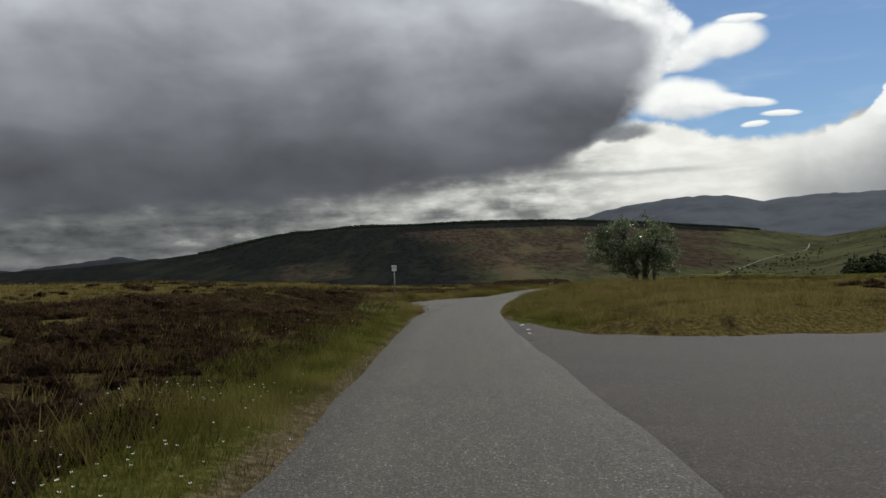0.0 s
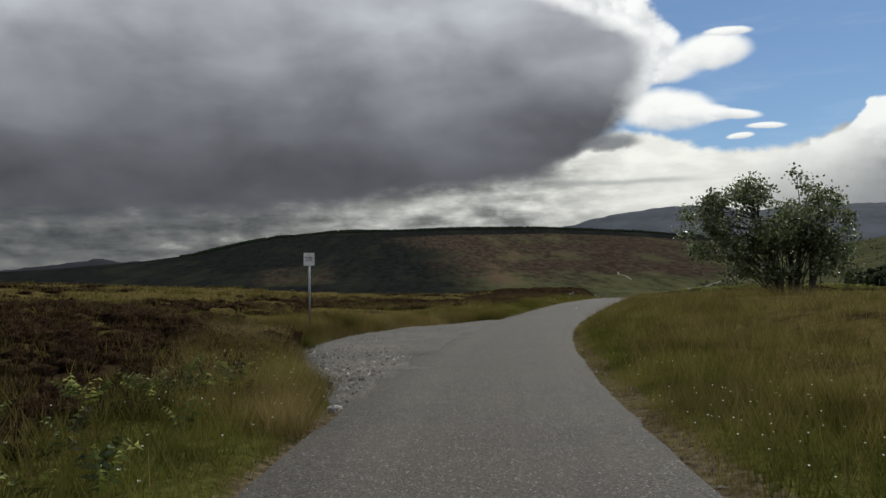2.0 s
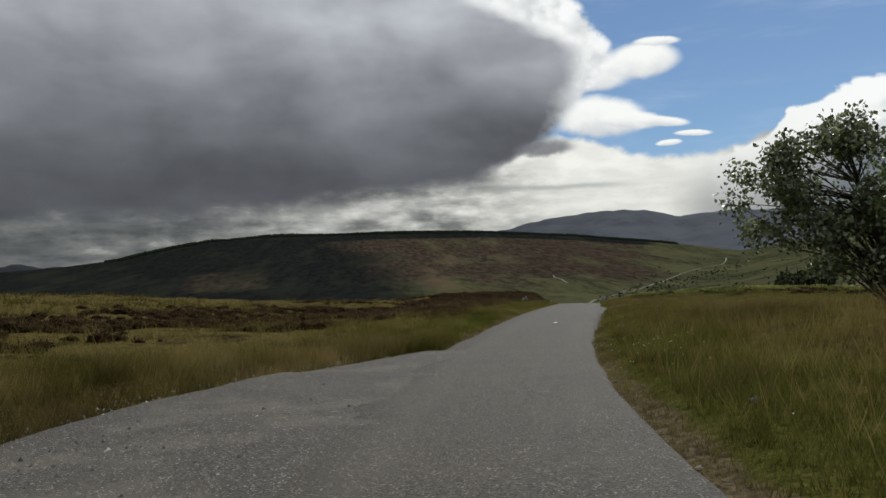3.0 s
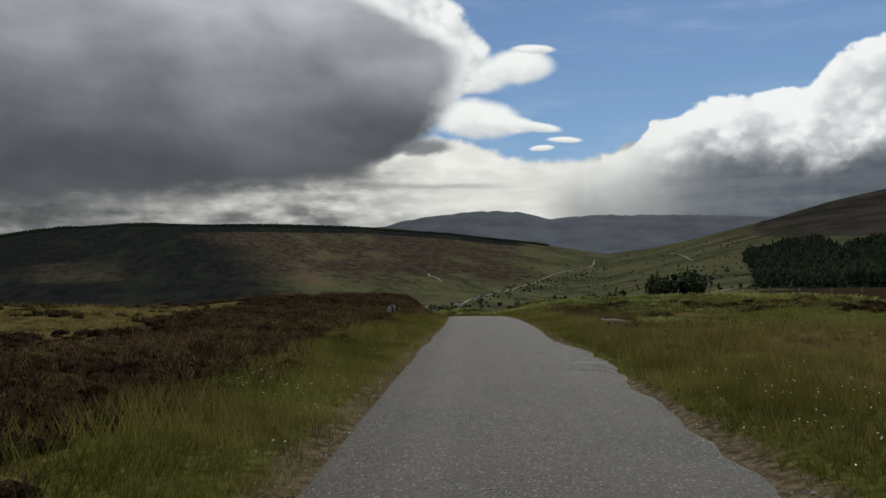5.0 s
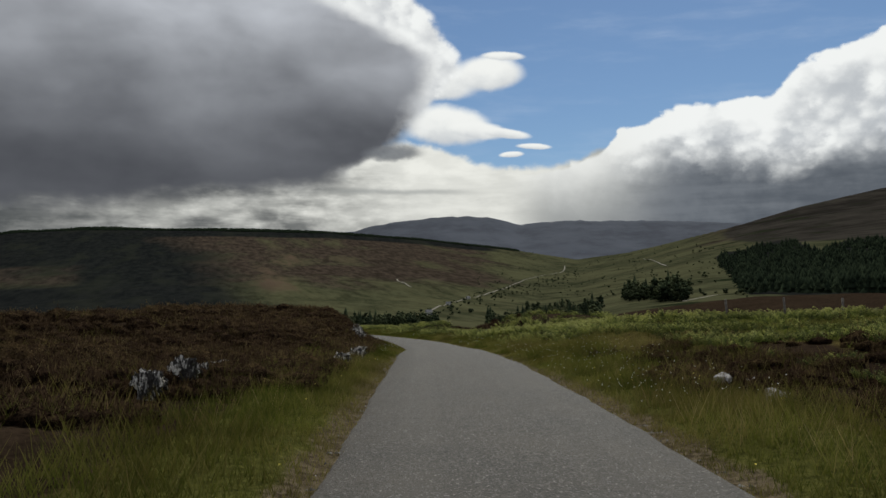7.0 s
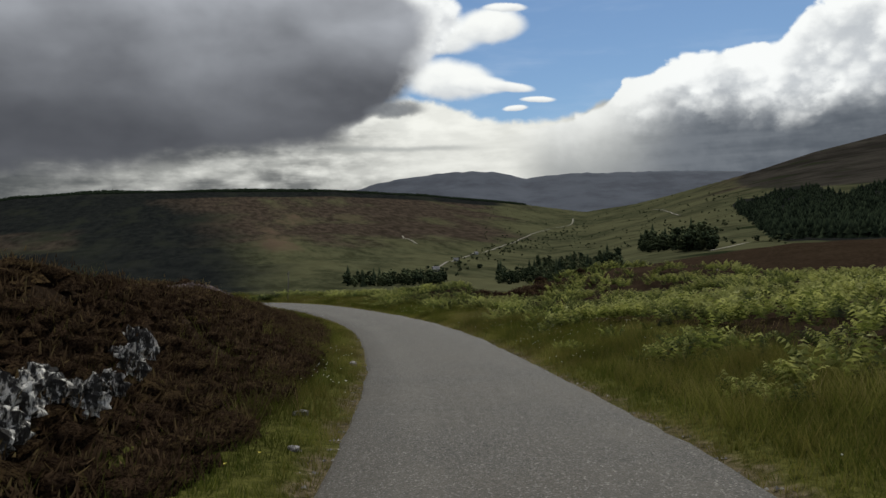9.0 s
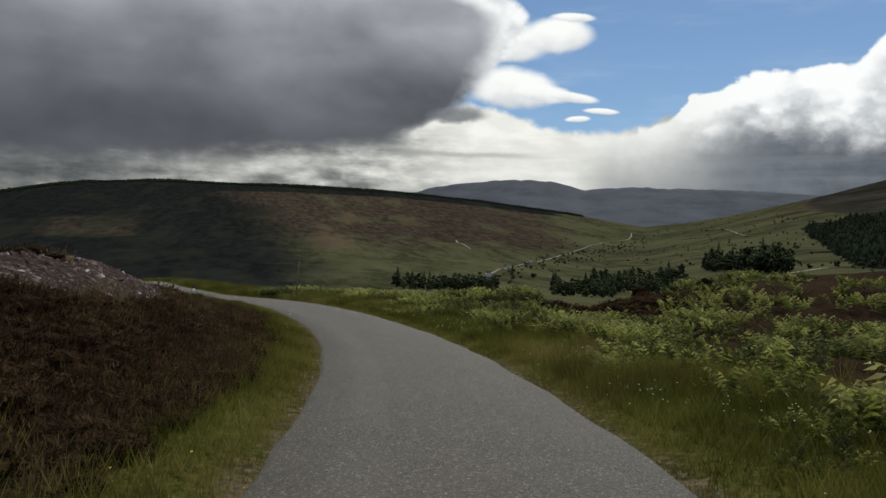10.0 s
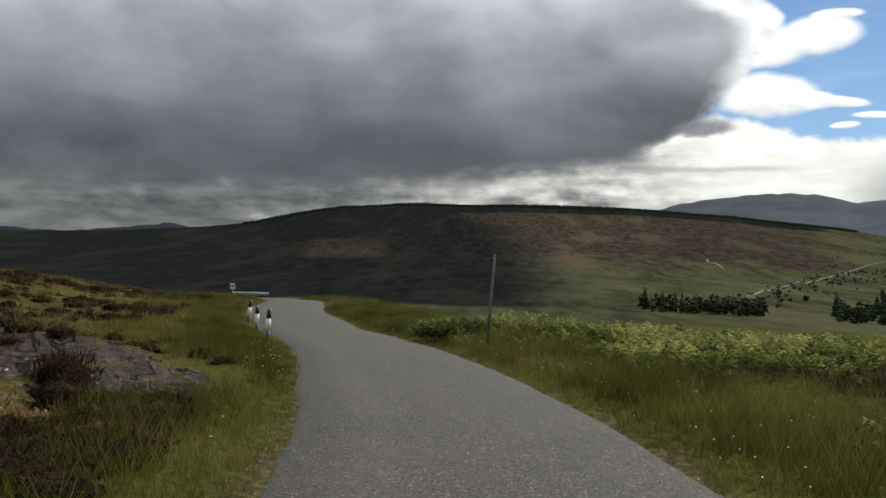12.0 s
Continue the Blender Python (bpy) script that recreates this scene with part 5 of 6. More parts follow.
def cushions(centre, radius, height, per, length, width, tone):
    """Rounded bushes of short sprigs, pointing outward from a low dome."""
    n = len(centre) * per
    c = np.repeat(centre, per, 0)
    R, H = np.repeat(radius, per), np.repeat(height, per)
    a, z = RNG.uniform(0, 2 * np.pi, n), RNG.rand(n) ** 0.8
    s = np.sqrt(1 - z * z)
    out = np.stack([np.cos(a) * s, np.sin(a) * s, z], 1)
    k = RNG.uniform(0.7, 1.05, n)
    b = c + np.stack([out[:, 0] * R * k, out[:, 1] * R * k, out[:, 2] * H * k], 1)
    grow_to = out * 0.55 + np.array([0, 0, 0.5]) + RNG.normal(0, 0.35, (n, 3))
    L = length * RNG.uniform(0.6, 1.35, n)
    tip = b + grow_to * L[:, None]
    w = RNG.uniform(0, 2 * np.pi, n)
    side = np.stack([np.cos(w), np.sin(w), RNG.uniform(-0.4, 0.4, n)], 1) * (width * RNG.uniform(0.6, 1.3, n))[:, None]
    V = np.stack([b - side, b + side, tip], 1).reshape(-1, 3)
    # tone rises toward the dome's top and each sprig's tip
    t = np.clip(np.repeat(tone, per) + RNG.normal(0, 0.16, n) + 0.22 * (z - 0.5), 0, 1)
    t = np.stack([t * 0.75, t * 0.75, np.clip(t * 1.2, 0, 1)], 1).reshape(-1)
    DOMES.append((centre, radius, height, tone))
    return V, t


def heather_mounds():
    """Lumpy domes of dense twigs inside the bushes, in one smooth mesh."""
    centre, radius, height, tone = (np.concatenate([d[k] for d in DOMES]) for k in range(4))
    m, sides = len(centre), 5
    spin = RNG.uniform(0, 6.283, m)
    cols = []
    for lift, wide in ((-0.15, 0.95), (0.48, 0.78)):
        for k in range(sides):
            a, r = spin + 6.283 * (k + lift) / sides, radius * wide * RNG.uniform(0.74, 1.06, m)
            cols.append(centre + np.column_stack([np.cos(a) * r, np.sin(a) * r, height * lift * RNG.uniform(0.75, 1.15, m)]))
    cols.append(centre + np.column_stack([np.zeros(m), np.zeros(m), height * 0.78]))
    V = np.stack(cols, 1).reshape(-1, 3)
    face = []
    for k in range(sides):
        j = (k + 1) % sides
        face += [(k, j, sides + j), (k, sides + j, sides + k), (sides + k, sides + j, 2 * sides)]
    F = (np.arange(m)[:, None, None] * (2 * sides + 1) + np.array(face)[None]).reshape(-1, 3)
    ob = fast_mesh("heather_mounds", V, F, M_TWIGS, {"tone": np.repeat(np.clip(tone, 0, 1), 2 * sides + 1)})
    ob.data.polygons.foreach_set("use_smooth", [True] * len(ob.data.polygons))
    tagged(ob, "dense dark brown mounds of old heather twigs", "heather", kind="stuff")


def stuff(name, V, tone, mat, label, category):
    F = np.arange(len(V)).reshape(-1, 3)
    return tagged(fast_mesh(name, V, F, mat, {"tone": tone}), label, category, kind="stuff")


def noise_at(p, size, seed):
    return fbm(p[:, 0] + seed * 37.0, p[:, 1] - seed * 11.0, size, 3)


def bare_from(y):
    """How far from the road's line the stony part of the left bank begins."""
    return np.interp(y, [130, 136, 142, 148, 154, 158, 166, 172], [9.5, 6.6, 5.6, 5.1, 4.7, 4.2, 3.5, 4.4])


def grow():
    # verges
    p, d, y = scatter(82000, HALF - 0.02, 4.0, power=1.3)
    ok = ~((d < -2.8) & (y > 110) & (y < 160) & (RNG.rand(len(d)) < 0.75))
    p, d, y = p[ok], d[ok], y[ok]
    n = noise_at(p, 2.5, 1)
    edge = np.clip((np.abs(d) - HALF) / 1.2, 0, 1)
    lush = 0.16 * smooth(y, 96, 120)
    V1, t1 = blades(p, 6, 0.06 + 0.19 * edge * (0.8 + n), 0.0055, 0.09, 0.55, 0.42 - lush + 0.55 * n + 0.4 * (1 - edge) ** 2)
    p, d, y = scatter(14000, 2.4, 6.0)
    p = p[~((d < -3.0) & (((y > 70) & (y < 168)) | (y < 38)) & (RNG.rand(len(d)) < np.where(y > 104, 0.9, 0.75)))]
    V2, t2 = blades(p, 9, 0.29 + 0.16 * noise_at(p, 4, 25), 0.0042, 0.16, 0.6, 0.60 - 0.2 * smooth(p[:, 1], 96, 120) + 0.7 * noise_at(p, 2.2, 2))
    # ranker grass below the bracken
    p, d, y = scatter(9000, 2.25, 4.4, y0=108, y1=200, side=1)
    V3, t3 = blades(p, 9, 0.24 + 0.24 * noise_at(p, 2, 4), 0.0045, 0.15, 0.65, 0.50 + 0.6 * noise_at(p, 3, 6))
    V2, t2 = np.concatenate([V2, V3]), np.concatenate([t2, t3])
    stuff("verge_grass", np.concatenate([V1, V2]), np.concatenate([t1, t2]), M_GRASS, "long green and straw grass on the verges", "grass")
    # pale moor grass tufts
    p, d, y = scatter(26000, 3.0, 26, power=1.4)
    n = noise_at(p, 5, 3)
    ok = (n > -0.14) & ~((d < 0) & (d > -8.5) & ((y < 48) | (y > 70)) & (RNG.rand(len(d)) < np.where(y < 48, 0.35, 0.62))) & ~((d < 0) & (y > 104) & (y < 172) & (RNG.rand(len(d)) < np.where(d > -8, 0.8, 0.3))) & ~((d > 0) & (y > 112))
    p, n = p[ok], n[ok]
    V1, t1 = blades(p, 11, 0.26, 0.008, 0.2, 0.6, 0.45 + 0.5 * n)
    p, d, y = scatter(20000, 20, 95, y0=2, y1=190)
    ok = (noise_at(p, 9, 3) > -0.16) & ~((d > 0) & (y > 84))
    V2, t2 = blades(p[ok], 9, 0.28, 0.03, 0.5, 0.6, 0.42 + 0.6 * noise_at(p[ok], 6, 19))
    p, d, y = scatter(5200, 2.3, 7.5, power=1.2)
    p = p[~((d < -3.4) & (y > 108) & (y < 162)) & ~((d < -3.2) & (y < 48) & (RNG.rand(len(d)) < 0.85))]
    p = p[noise_at(p, 3, 27) > -0.12]
    p = p[RNG.rand(len(p)) < np.interp(p[:, 1], [96, 120], [1.0, 0.35])]
    V3, t3 = blades(p, 7, 0.40, 0.0032, 0.22, 0.5, 0.80)
    # dry seed heads over the verge below the tree
    p, d, y = scatter(6500, 2.3, 13, y0=14, y1=92, side=1, power=1.3)
    p = p[noise_at(p, 5, 33) > -0.2]
    V6, t6 = blades(p, 6, 0.40, 0.0034, 0.3, 0.45, 0.66 + 0.4 * noise_at(p, 3, 34))
    V3, t3 = np.concatenate([V3, V6]), np.concatenate([t3, t6])
    # lighter turf beyond the bedrock
    p, d, y = scatter(7000, 3.2, 34, y0=160, y1=212, side=-1, power=1.2)
    n = noise_at(p, 3.5, 15)
    V5, t5 = blades(p[n > -0.1], 9, 0.2, 0.011, 0.26, 0.7, 0.6 + 0.5 * n[n > -0.1])
    # thick grass round the passing place
    yy = RNG.uniform(34.5, 60, 5200)
    xx = np.interp(yy, [34.5, 38.6, 40, 42.6, 44.4, 47, 50.4, 53.3, 55.2, 60], [-1.2, -1.5, -2.0, -2.65, -2.85, -2.85, -2.2, -0.6, 0.9, 5.0]) + 0.12 - 2.2 * RNG.rand(5200) ** 1.6
    p = np.column_stack([xx, yy, ground_height(xx, yy)])[np.abs(fold(xx, yy)[0]) > HALF + 0.1]
    V4, t4 = blades(p, 11, 0.30, 0.0045, 0.18, 0.6, 0.46 + 0.8 * noise_at(p, 2, 5))
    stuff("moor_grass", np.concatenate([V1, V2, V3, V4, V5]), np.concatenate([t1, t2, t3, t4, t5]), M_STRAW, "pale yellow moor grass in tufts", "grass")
    # heather
    def cushion_rows(p, n, per, grow_by=1.0):
        m = len(p)
        R = grow_by * RNG.uniform(0.15, 0.42, m) * (1 + 0.6 * n)
        return cushions(p - np.array([0, 0, 0.04]), R, R * RNG.uniform(0.5, 0.95, m), int(per * 0.75), 0.08, 0.012, 0.42 + 0.5 * n + RNG.normal(0, 0.15, m))
    p, d, y = scatter(15000, 2.9, 24, power=1.4)
    n = noise_at(p, 6, 4)
    bank = (d < 0) & (y > 104) & (y < 170)
    ok = ((n > 0.0) | (bank & (n > -0.38)) | ((d < -3.4) & (d > -11) & (y < 40) & (n > -0.26))) & ~((d > 0) & (y > 116)) & ~((d > 0) & (n < 0.12)) & (np.abs(d) > 3.1 + 1.2 * n)
    ok &= ~((d < 0) & (d > -8.5) & (y > 44) & (y < 66)) & ~((d < 0) & (d > -4.5) & (y > 36) & (y < 48)) & ~((d > 0) & (d < 16) & (y < 80))
    ok &= ~((d < -bare_from(y)) & (y > 131) & (y < 172) & (noise_at(p, 2.2, 9) > -0.08))
    V1, t1 = cushion_rows(p[ok], n[ok], 40)
    p, d, y = scatter(5200, 3.2, 14, y0=2, y1=46, side=-1, power=1.2)
    n = noise_at(p, 6, 4)
    ok = (n > -0.28 - 0.6 * (d > -8.0)) & (np.abs(d) > 3.1 + 1.2 * n + 0.9 * (y > 30))
    V4, t4 = cushion_rows(p[ok], n[ok], 40)
    p, d, y = scatter(3600, 3.3, 13, y0=70, y1=106, side=-1, power=1.2)
    n = noise_at(p, 6, 4)
    ok = (n > -0.16 + 0.05 * np.clip(-d - 7, 0, 6)) & (np.abs(d) > 3.8 + 1.6 * n)
    V5, t5 = cushion_rows(p[ok], n[ok], 34)
    p, d, y = scatter(1500, 4.0, 26, y0=168, y1=211, side=-1, power=1.1)
    n = noise_at(p, 3.0, 16)
    ok = n > -0.08
    V6, t6 = cushion_rows(p[ok], n[ok], 36, 1.15)
    p, d, y = scatter(2600, 6.0, 22, y0=52, y1=92, side=-1, power=1.1)
    n = noise_at(p, 4.5, 29)
    ok = (n > 0.0) & (d < -6.5 + 2.0 * n)
    V9, t9 = cushion_rows(p[ok], n[ok], 30)
    V6, t6 = np.concatenate([V6, V9]), np.concatenate([t6, t9])
    V5, t5 = np.concatenate([V5, V6]), np.concatenate([t5, t6])
    p, d, y = scatter(9500, 2.8, 14, y0=103, y1=171, side=-1, power=1.5)
    n = noise_at(p, 4, 12)
    ok = (n > -0.22) & ~((y > 158) & (RNG.rand(len(y)) < 0.65)) & ~((np.abs(d) > bare_from(y)) & (y > 131) & (noise_at(p, 2.2, 9) > -0.08))
    V0, t0 = cushion_rows(p[ok], n[ok], 40)
    p, d, y = scatter(2400, 3.0, 5.6, y0=137, y1=159, side=-1)
    n = noise_at(p, 3, 41)
    ok = (np.abs(d) < bare_from(y)) & (np.abs(d) > 3.3 + 0.9 * n)
    Va, ta = cushion_rows(p[ok], n[ok], 40)
    V0, t0 = np.concatenate([V0, Va]), np.concatenate([t0, ta])
    q = np.array([(23.75, 166.0), (23.4, 166.3), (24.0, 165.6)])
    q = np.column_stack([q, ground_height(q[:, 0], q[:, 1])])
    V3, t3 = cushions(q, np.array([0.40, 0.34, 0.26]), np.array([0.40, 0.30, 0.2]), 380, 0.09, 0.010, np.full(len(q), 0.3))
    p, d, y = scatter(9000, 22, 95, y1=205)
    n = noise_at(p, 11, 4)
    ok = (n > 0.10) & ~((d > 0) & (y > 104))
    V2, t2 = cushions(p[ok], RNG.uniform(0.35, 0.9, ok.sum()), RNG.uniform(0.2, 0.42, ok.sum()), 16, 0.18, 0.04, 0.5 + 0.3 * n[ok])
    # a belt of it with pale grass on the other side, before the pasture
    p, d, y = scatter(1500, 3.3, 7.5, y0=90, y1=110, side=1)
    n = noise_at(p, 2.5, 18)
    ok = n > -0.12
    V7, t7 = cushion_rows(p[ok], n[ok], 40, 0.75)
    q = np.column_stack([RNG.normal(40.6, 1.5, 160), RNG.normal(158.0, 2.0, 160)])
    q = np.column_stack([q, ground_height(q[:, 0], q[:, 1]) + 0.1])
    V8, t8 = cushion_rows(q, noise_at(q, 2, 3), 60, 1.2)
    V7, t7 = np.concatenate([V7, V8]), np.concatenate([t7, t8])
    V1, t1 = np.concatenate([V1, V0, V3, V4, V5, V7]), np.concatenate([t1, t0, t3, t4, t5, t7])
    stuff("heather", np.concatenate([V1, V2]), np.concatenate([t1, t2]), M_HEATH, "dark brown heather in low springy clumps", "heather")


def fronds(base, height, tone):
    """Bracken: each plant a spray of arched fronds with tapering leaflets."""
    per, pairs = 5, 5
    n = len(base) * per
    b = np.repeat(base, per, 0)
    a = RNG.uniform(0, 2 * np.pi, n)
    out = np.stack([np.cos(a), np.sin(a), np.zeros(n)], 1)
    h = np.repeat(height, per) * RNG.uniform(0.7, 1.15, n)
    reach = h * RNG.uniform(0.5, 0.95, n)
    side = np.stack([-np.sin(a), np.cos(a), np.zeros(n)], 1)
    tris, tones = [], []
    t0 = np.clip(np.repeat(tone, per) + RNG.normal(0, 0.27, n), 0, 1)
    for j in range(pairs):
        u0, u1 = 0.30 + 0.70 * j / pairs, 0.30 + 0.70 * (j + 1.0) / pairs
        point = lambda u: b + out * (reach * u ** 1.3)[:, None] + np.stack([np.zeros(n), np.zeros(n), h * (1.15 * u - 0.42 * u ** 3 - 0.03)], 1) * 1.35
        q0, q1 = point(u0), point(u0 + 0.62 * (u1 - u0))
        w = (0.36 * h * (1.05 - u0) * RNG.uniform(0.8, 1.2, n))[:, None]
        for s in (-1, 1):
            tip = (q0 + q1) / 2 + side * s * w + out * 0.10 * h[:, None] + np.array([0, 0, 1.0]) * (h * RNG.uniform(-0.16, 0.05, n))[:, None]
            tris.append(np.stack([q0, q1, tip], 1))
            # paler young tips, with lit tops and shaded gaps put into the tone
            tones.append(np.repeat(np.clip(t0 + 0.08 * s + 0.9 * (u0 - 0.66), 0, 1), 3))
    return np.concatenate(tris).reshape(-1, 3), np.concatenate(tones)


def bracken():
    p, d, y = scatter(16500, 2.4, 26, y0=106, y1=181, side=1, power=1.2)
    n, fine = noise_at(p, 4, 6), noise_at(p, 1.3, 13)
    near_edge = 2.8 + 1.5 * n - 0.6 * np.clip((y - 146) / 10, 0, 1) + 2.6 * np.clip((122 - y) / 12, 0, 1) - 0.45 * np.clip((y - 140) / 30, 0, 1) + 0.5 * np.clip((150 - y) / 20, 0, 1)
    dip = np.exp(-((p[:, 0] - 46.6) / 5.0) ** 2 - ((p[:, 1] - 176) / 8.0) ** 2)
    ok = (n > -0.36 + 0.5 * dip) & (fine > -0.04 - 0.14 * (y > 158)) & (np.abs(d) > near_edge - 0.3)
    ok &= ((p[:, 0] - 40.6) / 2.2) ** 2 + ((p[:, 1] - 158) / 2.8) ** 2 > RNG.uniform(0.4, 1.3, len(p))
    p, n, d, fine = p[ok], n[ok], d[ok], fine[ok]
    V1, t1 = fronds(p, np.clip(0.33 + 0.22 * n + 0.6 * fine, 0.14, 0.58) * np.clip((np.abs(d) - 1.9) / 2.0, 0.45, 1) * np.interp(y[ok], [106, 124], [0.40, 1.0]), 0.42 + 0.5 * n + 1.1 * fine)
    p, d, y = scatter(3800, 5.6, 12, y0=91, y1=118, side=1, power=1.3)
    n = noise_at(p, 2.2, 7)
    ok = n > -0.10 + 0.03 * np.clip(d - 7, 0, 9)
    V2, t2 = fronds(p[ok], 0.20 + 0.16 * n[ok], 0.42 + 0.5 * n[ok])
    # a dark bush of it right at the road's edge, and some on the left verge
    q = np.array([(27.2 + RNG.normal(0, 0.5), 178.0 + RNG.normal(0, 0.8)) for _ in range(34)] + [(-2.9 + RNG.normal(0, 0.45), RNG.uniform(29, 38)) for _ in range(46)])
    q = np.column_stack([q, ground_height(q[:, 0], q[:, 1])])
    V3, t3 = fronds(q, np.where(q[:, 1] > 100, 0.5, 0.36), np.where(q[:, 1] > 100, 0.2, 0.42))
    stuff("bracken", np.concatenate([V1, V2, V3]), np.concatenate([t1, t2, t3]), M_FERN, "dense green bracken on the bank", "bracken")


def pasture():
    """Cropped yellow-green grass beyond the fence."""
    x, y = RNG.uniform(26, 92, 16000), RNG.uniform(86, 132, 16000)
    d, k, _ = fold(x, y)
    ok = (d > 7.5) & (d < 60) & (np.degrees(np.arctan2(x - CX, y - CY)) > 16)
    p = np.column_stack([x[ok], y[ok], ground_height(x[ok], y[ok])])
    far = np.clip((np.hypot(p[:, 0] - 20, p[:, 1] - 100) - 15) / 40, 0, 1)
    V, t = blades(p, 8, 0.13, 0.012, 0.3, 0.7, 0.5 + 0.4 * noise_at(p, 5, 23) + 0.1 * far)
    stuff("pasture_grass", V, t, M_PASTURE, "short yellow-green pasture grass behind a post fence", "grass")


def flowers():
    for name, n, mat, size, lo, hi, label in (("daisies", 10000, M_PETAL, 0.011, 1.9, 4.6, "small white flowers in the verge"), ("hawkweed", 700, M_PETAL_Y, 0.012, 1.9, 3.6, "small yellow flowers in the verge")):
        p, d, y = scatter(n, lo, hi)
        p = p[~((d < -2.6) & (y > 96))]
        p = p[noise_at(p, 4, 8 + len(name)) > 0.06 + 0.22 * RNG.rand(len(p))]
        p[:, 2] += RNG.uniform(0.1, 0.3, len(p))
        m = len(p)
        V = []
        for k in range(6):
            a = k * np.pi / 3
            V.append(p + size * np.array([math.cos(a), math.sin(a), 0]) * RNG.uniform(0.8, 1.2, (m, 1)) + np.array([0, 0, 0.006]) * (k % 2))
        V = np.stack([p - np.array([0, 0, 0.008])] + V, 1)
        i = np.arange(m)[:, None] * 7
        F = np.concatenate([i + [0, 1 + k, 1 + (k + 1) % 6] for k in range(6)])
        tagged(fast_mesh(name, V.reshape(-1, 3), F, mat), label, "flowers", kind="stuff")


def pebbles():
    """Loose chippings on the gravel and along the road's edges."""
    n = 60000
    p = np.column_stack([RNG.uniform(-3.4, 16.5, n), RNG.uniform(34.5, 88, n)])
    dd = fold(p[:, 0], p[:, 1])[0]
    pv = paved(p[:, 0] + RNG.normal(0, 0.2, n), p[:, 1])
    p = p[(pv > 0.6) & (np.abs(dd) > HALF - 0.15) & (RNG.rand(n) < 0.25 + 0.75 * smooth(np.abs(dd), 2.2, 3.6))]
    st = STATION[RNG.randint(0, len(STATION), 9000)]
    s = np.where(RNG.rand(9000) < 0.5, -1, 1) * (HALF + RNG.normal(0.02, 0.12, 9000))
    e = CL[st, :2] + NRM[st] * s[:, None]
    ok = ~((s > 0) & (CL[st, 1] < 31))
    e, st = e[ok], st[ok]
    q = np.column_stack([RNG.uniform(-3.0, 0.2, 5200), RNG.normal(41.5, 2.6, 5200)])
    q = q[(paved(q[:, 0], q[:, 1]) > 0.5) & (np.abs(fold(q[:, 0], q[:, 1])[0]) > HALF + 0.1)]
    coarse = len(q)
    p = np.concatenate([q, p])
    z1 = np.interp(p[:, 1], CL[:, 1], CL[:, 2]) + 0.005
    z2 = CL[st, 2] - 0.035
    q = np.concatenate([np.column_stack([p, z1]), np.column_stack([e, z2])])
    m = len(q)
    r = (0.006 + 0.020 * RNG.rand(m) ** 3)[:, None]
    r[:len(p)] *= 1.25
    r[:coarse] *= 1.45
    corners = np.array([(1, 0, 0), (-0.5, 0.87, 0), (-0.5, -0.87, 0), (0.1, 0.1, 0.9)])
    a = RNG.uniform(0, 2 * np.pi, m)
    V = []
    for c in corners:
        V.append(q + r * np.column_stack([c[0] * np.cos(a) - c[1] * np.sin(a), c[0] * np.sin(a) + c[1] * np.cos(a), np.full(m, c[2])]) * RNG.uniform(0.7, 1.3, (m, 1)))
    V = np.stack(V, 1).reshape(-1, 3)
    i = np.arange(m)[:, None] * 4
    F = np.concatenate([i + [0, 1, 3], i + [1, 2, 3], i + [2, 0, 3]])
    tagged(fast_mesh("loose_chippings", V, F, M_CHIP), "loose pale chippings along the road's edge", "gravel", kind="stuff")


def scree_material(name, dark, light, white):
    """Loose stones, each with its own tone."""
    m, nt, bsdf = material(name)
    each = Val(nt.nodes.new("ShaderNodeNewGeometry").outputs["Random Per Island"])
    grain = noise_val(place_of(nt), 16.0, 4, 0.6)
    c = mix_col((each * 0.75 + grain * 0.25).step(0.1, 0.8), dark, light)
    c = mix_col(each.step(0.94, 0.95), c, white)
    nt.links.new(c, bsdf.inputs["Base Color"])
    bsdf.inputs["Roughness"].default_value = 0.9
    bsdf.inputs["Specular IOR Level"].default_value = 0.1
    bump_to(nt, bsdf, grain, 0.5, 0.02)
    return m


